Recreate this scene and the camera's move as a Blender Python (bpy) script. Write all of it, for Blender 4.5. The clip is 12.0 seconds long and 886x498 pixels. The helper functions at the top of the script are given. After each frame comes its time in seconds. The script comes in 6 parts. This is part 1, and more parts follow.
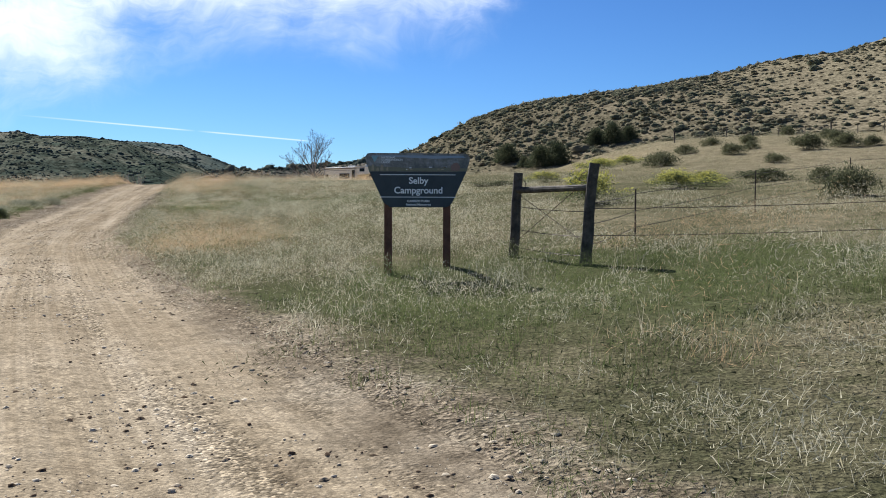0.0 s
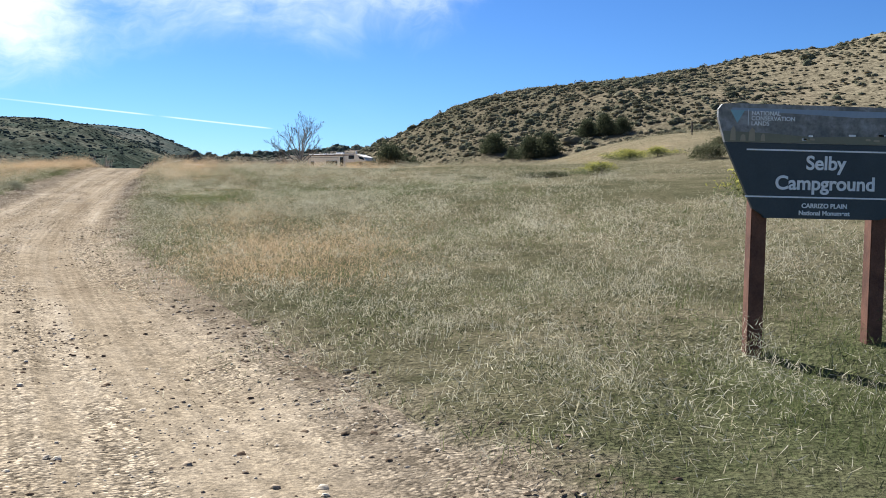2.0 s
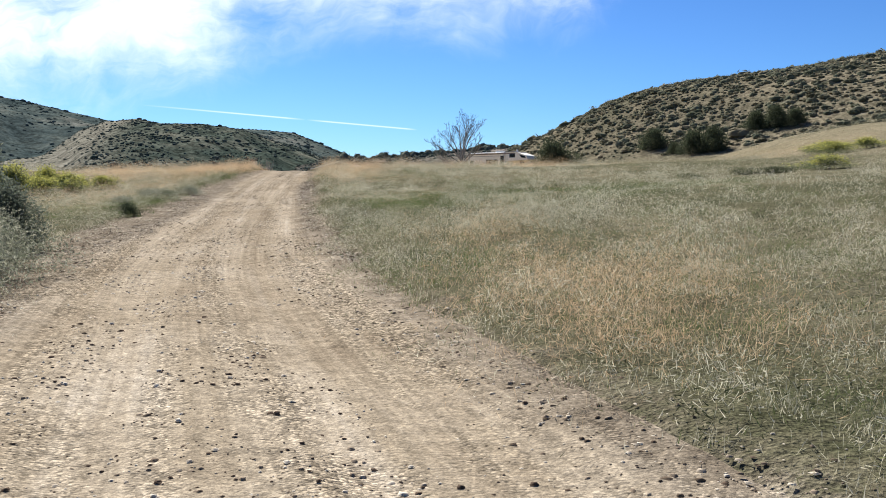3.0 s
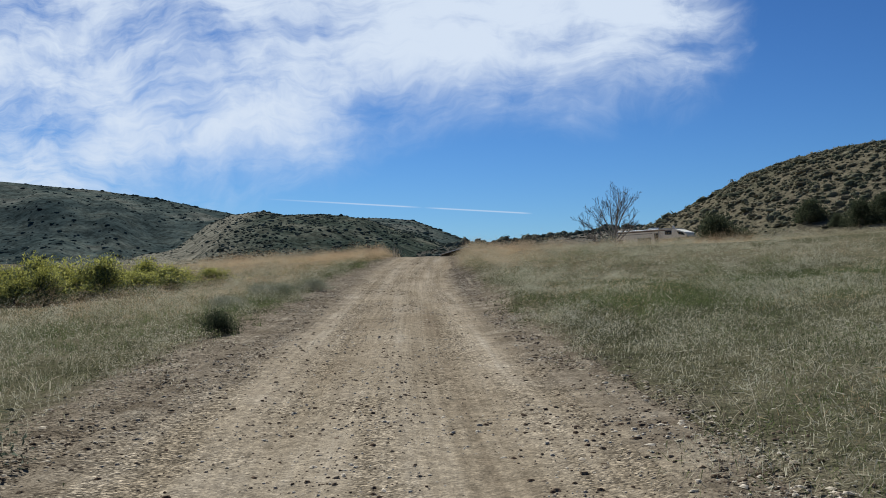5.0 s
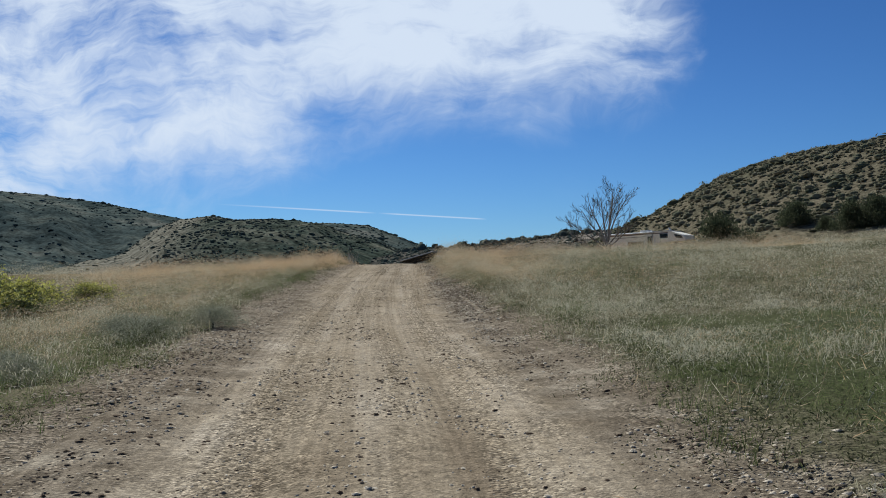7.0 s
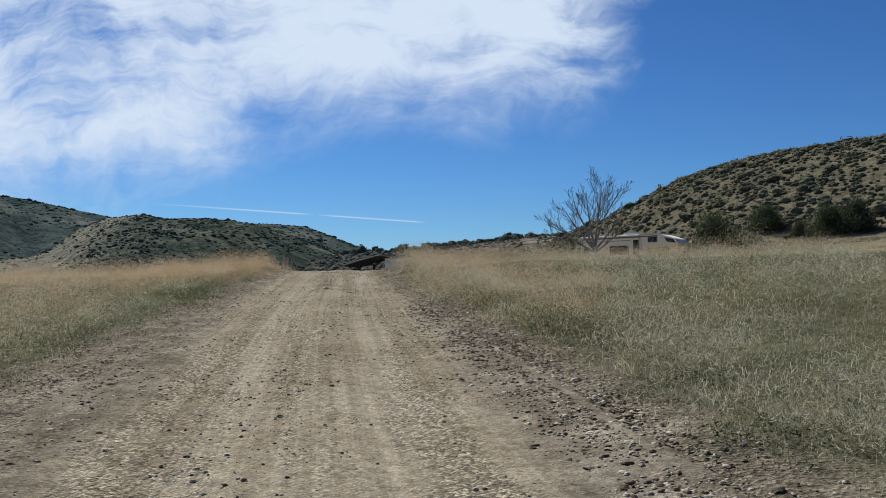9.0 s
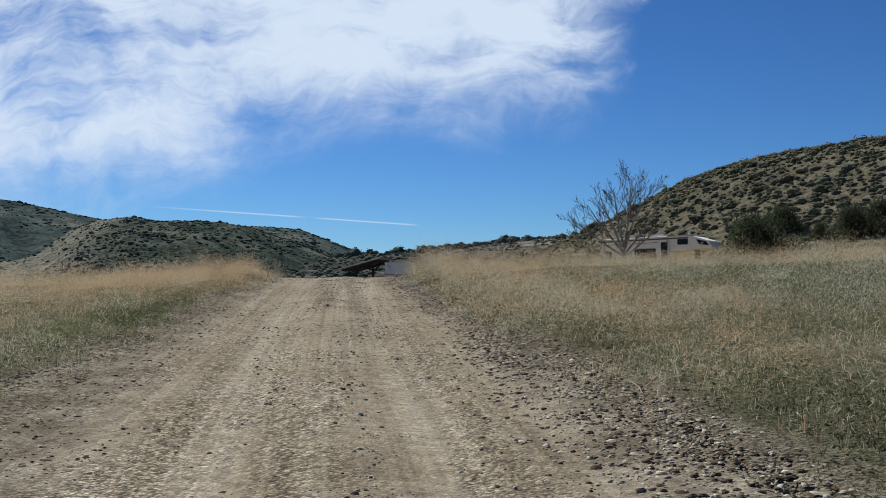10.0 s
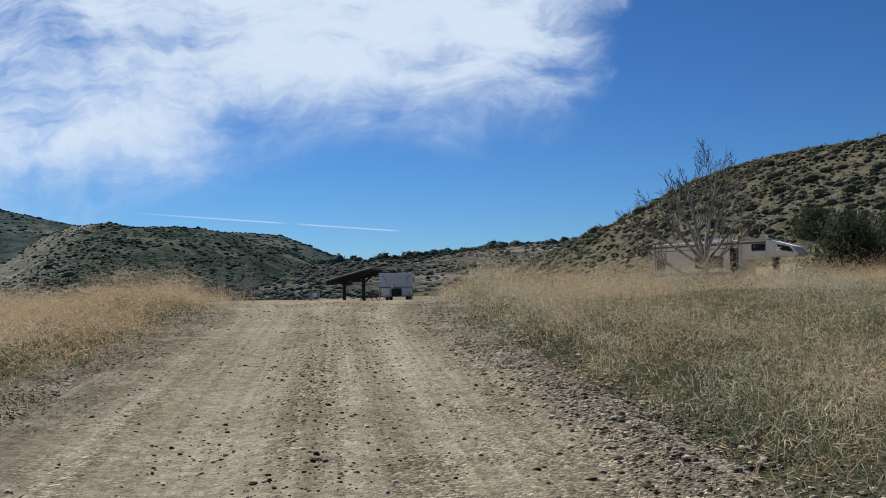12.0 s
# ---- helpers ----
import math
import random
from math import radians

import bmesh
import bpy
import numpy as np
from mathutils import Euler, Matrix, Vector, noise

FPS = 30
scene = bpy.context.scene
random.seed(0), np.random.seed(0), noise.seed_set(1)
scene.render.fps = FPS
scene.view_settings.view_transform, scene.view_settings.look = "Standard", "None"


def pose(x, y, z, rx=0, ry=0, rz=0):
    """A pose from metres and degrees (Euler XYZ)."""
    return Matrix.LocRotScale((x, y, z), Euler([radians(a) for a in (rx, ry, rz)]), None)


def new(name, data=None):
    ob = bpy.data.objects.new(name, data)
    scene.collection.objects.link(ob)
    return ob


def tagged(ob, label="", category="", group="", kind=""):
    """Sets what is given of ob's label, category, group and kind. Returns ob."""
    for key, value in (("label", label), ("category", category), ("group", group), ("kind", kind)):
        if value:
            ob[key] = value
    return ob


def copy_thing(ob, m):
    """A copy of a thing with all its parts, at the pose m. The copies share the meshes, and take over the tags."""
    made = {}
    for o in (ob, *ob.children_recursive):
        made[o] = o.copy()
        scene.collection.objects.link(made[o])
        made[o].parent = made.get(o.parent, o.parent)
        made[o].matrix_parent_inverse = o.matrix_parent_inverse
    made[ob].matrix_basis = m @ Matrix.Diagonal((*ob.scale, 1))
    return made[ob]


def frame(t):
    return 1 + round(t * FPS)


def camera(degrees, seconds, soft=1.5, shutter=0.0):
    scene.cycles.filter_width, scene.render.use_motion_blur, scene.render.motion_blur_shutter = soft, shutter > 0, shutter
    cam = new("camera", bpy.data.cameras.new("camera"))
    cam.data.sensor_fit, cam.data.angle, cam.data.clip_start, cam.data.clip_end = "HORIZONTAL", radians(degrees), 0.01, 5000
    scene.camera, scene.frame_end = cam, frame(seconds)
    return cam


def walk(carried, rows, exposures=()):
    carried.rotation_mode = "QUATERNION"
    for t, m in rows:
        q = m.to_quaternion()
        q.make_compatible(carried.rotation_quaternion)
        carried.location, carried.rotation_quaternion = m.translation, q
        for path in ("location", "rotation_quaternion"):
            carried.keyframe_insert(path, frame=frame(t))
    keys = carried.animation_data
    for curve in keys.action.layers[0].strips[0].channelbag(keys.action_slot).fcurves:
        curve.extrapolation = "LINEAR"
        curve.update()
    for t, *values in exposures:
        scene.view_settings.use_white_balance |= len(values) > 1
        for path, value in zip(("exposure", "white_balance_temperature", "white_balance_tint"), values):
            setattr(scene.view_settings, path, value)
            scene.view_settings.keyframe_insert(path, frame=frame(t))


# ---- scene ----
cam = camera(50.53, 12.0, soft=0.9)
# seconds, x, y, z, rx, ry, rz
PATH = [
    (0, -0.000, 0.000, 1.650, 88.00, -0.18, -0.00),
    (0.5, -0.962, 2.109, 1.674, 87.81, -0.38, -1.35),
    (1, -1.925, 4.274, 1.698, 87.66, -0.64, -2.03),
    (1.5, -3.024, 6.752, 1.757, 87.54, -0.94, -2.43),
    (2, -4.192, 9.282, 1.846, 87.47, -1.23, -2.27),
    (2.5, -5.435, 11.750, 1.908, 87.37, -1.32, -0.62),
    (3, -6.860, 14.136, 1.978, 87.26, -0.65, 6.37),
    (3.5, -8.116, 16.715, 2.023, 90.56, -0.08, 12.35),
    (3.7, -8.557, 17.805, 2.045, 90.87, 0.01, 13.17),
    (4.1, -9.44, 20.09, 2.114, 91.45, 0.23, 14.10),
    (4.6, -10.56, 23.11, 2.221, 92.06, 0.54, 14.13),
    (5, -11.44, 25.61, 2.298, 92.41, 0.77, 13.53),
    (5.3, -12.119, 27.552, 2.362, 92.57, 0.90, 12.90),
    (5.5, -12.530, 28.821, 2.412, 92.62, 0.93, 12.45),
    (6, -13.534, 32.176, 2.557, 92.67, 0.96, 11.79),
    (6.5, -14.535, 35.636, 2.731, 92.69, 0.96, 11.39),
    (7, -15.540, 39.079, 2.902, 92.71, 0.94, 10.76),
    (7.2, -15.939, 40.434, 2.982, 92.70, 0.89, 10.30),
    (7.6, -16.673, 43.123, 3.130, 92.72, 0.70, 9.34),
    (8, -17.368, 45.806, 3.266, 92.77, 0.49, 8.44),
    (8.4, -18.074, 48.504, 3.394, 92.82, 0.36, 7.68),
    (8.8, -18.838, 51.236, 3.520, 92.86, 0.38, 7.14),
    (9, -19.261, 52.621, 3.583, 92.85, 0.46, 6.98),
    (9.5, -20.265, 56.266, 3.777, 92.93, 0.40, 6.83),
    (10, -21.276, 59.943, 3.984, 93.02, 0.46, 6.58),
    (10.5, -22.260, 63.609, 4.217, 93.13, 0.50, 6.26),
    (11, -23.087, 67.092, 4.437, 93.23, 0.60, 5.99),
    (11.5, -23.977, 70.788, 4.715, 93.29, 0.65, 5.73),
    (12, -24.833, 74.530, 4.958, 93.36, 0.71, 5.52),
]
EXPOSURES = [(0, 0.80, 5850, 9), (1.2, 0.88, 5850, 9), (2.0, 1.02, 5850, 10), (3.0, 0.96, 5850, 10), (3.6, 0.45, 5800, 8), (5.5, 0.16, 5650, 6), (12, 0.18, 5600, 5)]
walk(cam, [(t, pose(*p)) for t, *p in PATH], EXPOSURES)

# ---- sky, sun ----
SUN_AZ, SUN_EL = radians(-30.0), radians(43.0)      # clockwise from +y, above the horizon
world = bpy.data.worlds.new("sky")
scene.world = world
world.use_nodes = True
wn, wl = world.node_tree.nodes, world.node_tree.links
wn.clear()


def wnode(kind, **values):
    n = wn.new(kind)
    for key, value in values.items():
        if key in n.inputs:
            n.inputs[key].default_value = value
    return n


def wmath(op, a, b=None, clamp=False):
    n = wn.new("ShaderNodeMath")
    n.operation, n.use_clamp = op, clamp
    for i, v in enumerate((a, b)):
        if v is None:
            continue
        if isinstance(v, (int, float)):
            n.inputs[i].default_value = v
        else:
            wl.new(v, n.inputs[i])
    return n.outputs[0]


sky = wn.new("ShaderNodeTexSky")
sky.sky_type, sky.sun_disc = "NISHITA", False
sky.sun_elevation, sky.sun_rotation = SUN_EL, SUN_AZ
sky.altitude, sky.air_density, sky.dust_density, sky.ozone_density = 700, 1.0, 0.2, 5.0
coord = wn.new("ShaderNodeTexCoord")
split = wn.new("ShaderNodeSeparateXYZ")
wl.new(coord.outputs["Generated"], split.inputs[0])
# the bank of cloud lies ahead: tx and tz are its places across and up, as tangents
ahead = wmath("MAXIMUM", split.outputs[1], 0.05)
tx, tz = wmath("DIVIDE", split.outputs[0], ahead), wmath("DIVIDE", split.outputs[2], ahead)
plane = wn.new("ShaderNodeCombineXYZ")
wl.new(tx, plane.inputs[0]), wl.new(tz, plane.inputs[1])
warp = wnode("ShaderNodeTexNoise", Scale=5.0, Detail=4.0, Roughness=0.55)
wl.new(plane.outputs[0], warp.inputs["Vector"])
offset = wn.new("ShaderNodeVectorMath")
offset.operation = "MULTIPLY_ADD"
offset.inputs[1].default_value = (0.16, 0.16, 0.0)
wl.new(warp.outputs["Color"], offset.inputs[0]), wl.new(plane.outputs[0], offset.inputs[2])
streak = wn.new("ShaderNodeMapping")
streak.inputs["Rotation"].default_value = (0, 0, radians(32))
streak.inputs["Scale"].default_value = (0.34, 1.5, 1.0)
wl.new(offset.outputs[0], streak.inputs["Vector"])
wisps = wnode("ShaderNodeTexNoise", Scale=13.0, Detail=9.0, Roughness=0.62)
wl.new(streak.outputs[0], wisps.inputs["Vector"])
lumps = wnode("ShaderNodeTexNoise", Scale=7.5, Detail=9.0, Roughness=0.58)
wl.new(offset.outputs[0], lumps.inputs["Vector"])
ragged = wmath("SUBTRACT", lumps.outputs["Fac"], 0.5)
# it ends on the right along a ragged line, and thins out towards the horizon and overhead
edge = wmath("ADD", wmath("MULTIPLY", wmath("SUBTRACT", tz, 0.19), 0.15), wmath("ADD", 0.076, wmath("MULTIPLY", ragged, 0.16)))
right = wmath("DIVIDE", wmath("SUBTRACT", edge, tx), 0.07, True)
low = wmath("ADD", 0.150, wmath("MULTIPLY", wmath("MAXIMUM", wmath("SUBTRACT", -0.22, tx), 0.0), -0.28))
lift = wmath("DIVIDE", wmath("SUBTRACT", wmath("ADD", tz, wmath("MULTIPLY", ragged, 0.07)), low), 0.13, True)
core = wmath("SUBTRACT", 1.0, wmath("DIVIDE", wmath("ABSOLUTE", wmath("ADD", tx, 0.13)), 0.32), True)
overhead = wmath("DIVIDE", wmath("SUBTRACT", 0.85, tz), 0.35, True)
texture = wmath("ADD", wmath("MULTIPLY", wmath("SUBTRACT", wisps.outputs["Fac"], 0.5), 1.8), wmath("MULTIPLY", ragged, 1.5))
body = wmath("ADD", wmath("ADD", wmath("MULTIPLY", lift, 0.62), wmath("MULTIPLY", wmath("MULTIPLY", core, lift), 0.40)), wmath("MULTIPLY", texture, wmath("ADD", lift, 0.15)))
density = wmath("MULTIPLY", wmath("MULTIPLY", body, right), wmath("MULTIPLY", overhead, wmath("MULTIPLY", split.outputs[1], 5.0, True)))
cover = wn.new("ShaderNodeMapRange")
cover.interpolation_type = "SMOOTHSTEP"
cover.inputs["From Min"].default_value, cover.inputs["From Max"].default_value = 0.0, 1.0
cover.inputs["To Max"].default_value = 0.97
wl.new(density, cover.inputs["Value"])
# a thin condensation trail, along the plane through the eye and both its ends
ends = [Vector((math.sin(radians(a)) * math.cos(radians(e)), math.cos(radians(a)) * math.cos(radians(e)), math.sin(radians(e)))) for a, e in ((-24.6, 5.53), (-8.0, 4.48))]
across = wn.new("ShaderNodeVectorMath")
across.operation = "DOT_PRODUCT"
across.inputs[1].default_value = ends[0].cross(ends[1]).normalized()
wl.new(coord.outputs["Generated"], across.inputs[0])
tan_az = wmath("DIVIDE", split.outputs[0], wmath("MAXIMUM", split.outputs[1], 0.05))
line = wmath("SUBTRACT", 1.0, wmath("DIVIDE", wmath("ABSOLUTE", across.outputs["Value"]), 0.0011), True)
from_left = wmath("DIVIDE", wmath("SUBTRACT", tan_az, -0.46), 0.12, True)
to_right = wmath("DIVIDE", wmath("SUBTRACT", -0.14, tan_az), 0.012, True)
gap = wmath("DIVIDE", wmath("ABSOLUTE", wmath("SUBTRACT", tan_az, -0.262)), 0.022, True)
vapour = wmath("MULTIPLY", wmath("MULTIPLY", wmath("MULTIPLY", line, from_left), wmath("MULTIPLY", to_right, gap)), 0.6)
# the blue of the clear sky, deepened
scaled = wn.new("ShaderNodeVectorMath")
scaled.operation = "SCALE"
scaled.inputs["Scale"].default_value = 0.085
wl.new(sky.outputs[0], scaled.inputs[0])
deep = wnode("ShaderNodeGamma", Gamma=1.3)
wl.new(scaled.outputs[0], deep.inputs[0])
blue = wn.new("ShaderNodeVectorMath")
blue.operation = "MULTIPLY"
blue.inputs[1].default_value = (0.56, 0.66, 0.752)
wl.new(deep.outputs[0], blue.inputs[0])
mix = wn.new("ShaderNodeMix")
mix.data_type = "RGBA"
mix.inputs["B"].default_value = (0.67, 0.68, 0.71, 1)
wl.new(wmath("MAXIMUM", cover.outputs[0], vapour), mix.inputs["Factor"]), wl.new(blue.outputs[0], mix.inputs["A"])
back = wnode("ShaderNodeBackground", Strength=1.0)
wl.new(mix.outputs["Result"], back.inputs["Color"])
wl.new(back.outputs[0], wn.new("ShaderNodeOutputWorld").inputs[0])

sun = new("sun", bpy.data.lights.new("sun", "SUN"))
sun.data.energy, sun.data.angle, sun.data.color = 5.0, radians(0.53), (1.0, 0.95, 0.86)
to_sun = Vector((math.sin(SUN_AZ) * math.cos(SUN_EL), math.cos(SUN_AZ) * math.cos(SUN_EL), math.sin(SUN_EL)))
sun.matrix_world = Matrix.Translation((0, 0, 60)) @ to_sun.to_track_quat("Z", "Y").to_matrix().to_4x4()


# ---- materials ----
def material(name, stops, scale=1.0, fine=40.0, vary=0.25, rough=0.9, bump=0.3, island=0.0, through_light=0.0, metal=0.0, tint=None, depth=0.01, spec=0.3, patch=(0.35, 0.65)):
    """A surface whose colour wanders between the stops at one scale, with a finer grain over it and relief.
    island: how far each loose piece differs; through_light: how much of the light a leaf lets through."""
    m = bpy.data.materials.new(name)
    m.use_nodes = True
    n, l = m.node_tree.nodes, m.node_tree.links
    n.clear()
    out = n.new("ShaderNodeOutputMaterial")
    geo = n.new("ShaderNodeNewGeometry")
    big = n.new("ShaderNodeTexNoise")
    big.inputs["Scale"].default_value, big.inputs["Detail"].default_value, big.inputs["Roughness"].default_value = scale, 5.0, 0.6
    l.new(geo.outputs["Position"], big.inputs["Vector"])
    fac = big.outputs["Fac"]
    if island:
        add = n.new("ShaderNodeMath")
        add.operation = "MULTIPLY_ADD"
        l.new(geo.outputs["Random Per Island"], add.inputs[0])
        add.inputs[1].default_value = island
        shift = n.new("ShaderNodeMath")
        shift.operation = "SUBTRACT"
        l.new(fac, shift.inputs[0])
        shift.inputs[1].default_value = island / 2
        l.new(shift.outputs[0], add.inputs[2])
        fac = add.outputs[0]
    ramp = n.new("ShaderNodeValToRGB")
    lo, hi = patch
    while len(ramp.color_ramp.elements) < len(stops):
        ramp.color_ramp.elements.new(0.5)
    for i, c in enumerate(stops):
        e = ramp.color_ramp.elements[i]
        e.position = lo + (hi - lo) * i / max(1, len(stops) - 1)
        e.color = (*c, 1)
    l.new(fac, ramp.inputs[0])
    grain = n.new("ShaderNodeTexNoise")
    grain.inputs["Scale"].default_value, grain.inputs["Detail"].default_value, grain.inputs["Roughness"].default_value = fine, 6.0, 0.65
    l.new(geo.outputs["Position"], grain.inputs["Vector"])
    span = n.new("ShaderNodeMapRange")
    span.inputs["From Min"].default_value, span.inputs["From Max"].default_value = 0.25, 0.75
    span.inputs["To Min"].default_value, span.inputs["To Max"].default_value = 1 - vary, 1 + vary
    l.new(grain.outputs["Fac"], span.inputs["Value"])
    times = n.new("ShaderNodeVectorMath")
    times.operation = "SCALE"
    l.new(ramp.outputs[0], times.inputs[0]), l.new(span.outputs[0], times.inputs["Scale"])
    colour = times.outputs[0]
    relief = None
    if bump:
        relief = n.new("ShaderNodeBump")
        relief.inputs["Strength"].default_value, relief.inputs["Distance"].default_value = bump, depth
        l.new(grain.outputs["Fac"], relief.inputs["Height"])
    if through_light:
        a, b, mixer = n.new("ShaderNodeBsdfDiffuse"), n.new("ShaderNodeBsdfTranslucent"), n.new("ShaderNodeMixShader")
        l.new(colour, a.inputs[0]), l.new(colour, b.inputs[0])
        mixer.inputs[0].default_value = through_light
        l.new(a.outputs[0], mixer.inputs[1]), l.new(b.outputs[0], mixer.inputs[2])
        l.new(mixer.outputs[0], out.inputs[0])
    else:
        p = n.new("ShaderNodeBsdfPrincipled")
        p.inputs["Roughness"].default_value, p.inputs["Metallic"].default_value = rough, metal
        p.inputs["Specular IOR Level"].default_value = spec
        l.new(colour, p.inputs["Base Color"])
        if relief:
            l.new(relief.outputs[0], p.inputs["Normal"])
        l.new(p.outputs[0], out.inputs[0])
    return m


def plain(name, colour, rough=0.5, metal=0.0, vary=0.08, spec=0.5):
    return material(name, [tuple(c * 0.93 for c in colour), tuple(min(1, c * 1.05) for c in colour)], 2.0, 30.0, vary, rough, 0.05, metal=metal, spec=spec)


GREEN, OLIVE, STRAW, PALE = (0.092, 0.104, 0.046), (0.21, 0.194, 0.104), (0.41, 0.356, 0.222), (0.60, 0.545, 0.395)


class Nodes:
    """Short hand for a material's nodes."""

    def __init__(self, name):
        self.m = bpy.data.materials.new(name)
        self.m.use_nodes = True
        self.n, self.l = self.m.node_tree.nodes, self.m.node_tree.links
        self.n.clear()
        self.geo, self.tex = self.n.new("ShaderNodeNewGeometry"), self.n.new("ShaderNodeTexCoord")

    def plug(self, v, socket):
        if isinstance(v, (int, float, tuple)):
            socket.default_value = v
        else:
            self.l.new(v, socket)

    def math(self, op, a, b=0.0, clamp=False):
        n = self.n.new("ShaderNodeMath")
        n.operation, n.use_clamp = op, clamp
        self.plug(a, n.inputs[0]), self.plug(b, n.inputs[1])
        return n.outputs[0]

    def noise(self, scale, detail=5.0, rough=0.6, coords=None, stretch=None):
        n = self.n.new("ShaderNodeTexNoise")
        n.inputs["Scale"].default_value, n.inputs["Detail"].default_value, n.inputs["Roughness"].default_value = scale, detail, rough
        v = coords or self.geo.outputs["Position"]
        if stretch:
            p = self.n.new("ShaderNodeVectorMath")
            p.operation = "MULTIPLY"
            p.inputs[1].default_value = stretch
            self.l.new(v, p.inputs[0])
            v = p.outputs[0]
        self.l.new(v, n.inputs["Vector"])
        return n.outputs["Fac"]

    def pebbles(self, scale, coords=None):
        n = self.n.new("ShaderNodeTexVoronoi")
        n.inputs["Scale"].default_value = scale
        self.l.new(coords or self.geo.outputs["Position"], n.inputs["Vector"])
        return n.outputs["Distance"], n.outputs["Color"]

    def ramp(self, fac, stops):
        n = self.n.new("ShaderNodeValToRGB")
        while len(n.color_ramp.elements) < len(stops):
            n.color_ramp.elements.new(0.5)
        for e, (at, c) in zip(n.color_ramp.elements, stops):
            e.position, e.color = at, (*c, 1)
        self.l.new(fac, n.inputs[0])
        return n.outputs[0]

    def span(self, v, a, b, c, d, soft=True):
        n = self.n.new("ShaderNodeMapRange")
        n.interpolation_type = "SMOOTHSTEP" if soft else "LINEAR"
        for socket, value in zip(list(n.inputs)[1:5], (a, b, c, d)):
            socket.default_value = value
        self.l.new(v, n.inputs[0])
        return n.outputs[0]

    def mix(self, fac, a, b):
        n = self.n.new("ShaderNodeMix")
        n.data_type = "RGBA"
        self.plug(fac, n.inputs["Factor"]), self.plug(a, n.inputs["A"]), self.plug(b, n.inputs["B"])
        return n.outputs["Result"]

    def scale(self, colour, by):
        n = self.n.new("ShaderNodeVectorMath")
        n.operation = "SCALE"
        self.plug(colour, n.inputs[0]), self.plug(by, n.inputs["Scale"])
        return n.outputs[0]

    def finish(self, colour, rough, height=None, bump=0.5, depth=0.02):
        p, out = self.n.new("ShaderNodeBsdfPrincipled"), self.n.new("ShaderNodeOutputMaterial")
        p.inputs["Specular IOR Level"].default_value = 0.0
        self.plug(colour, p.inputs["Base Color"]), self.plug(rough, p.inputs["Roughness"])
        if height is not None:
            r = self.n.new("ShaderNodeBump")
            r.inputs["Strength"].default_value, r.inputs["Distance"].default_value = bump, depth
            self.l.new(height, r.inputs["Height"]), self.l.new(r.outputs[0], p.inputs["Normal"])
        self.l.new(p.outputs[0], out.inputs[0])
        return self.m


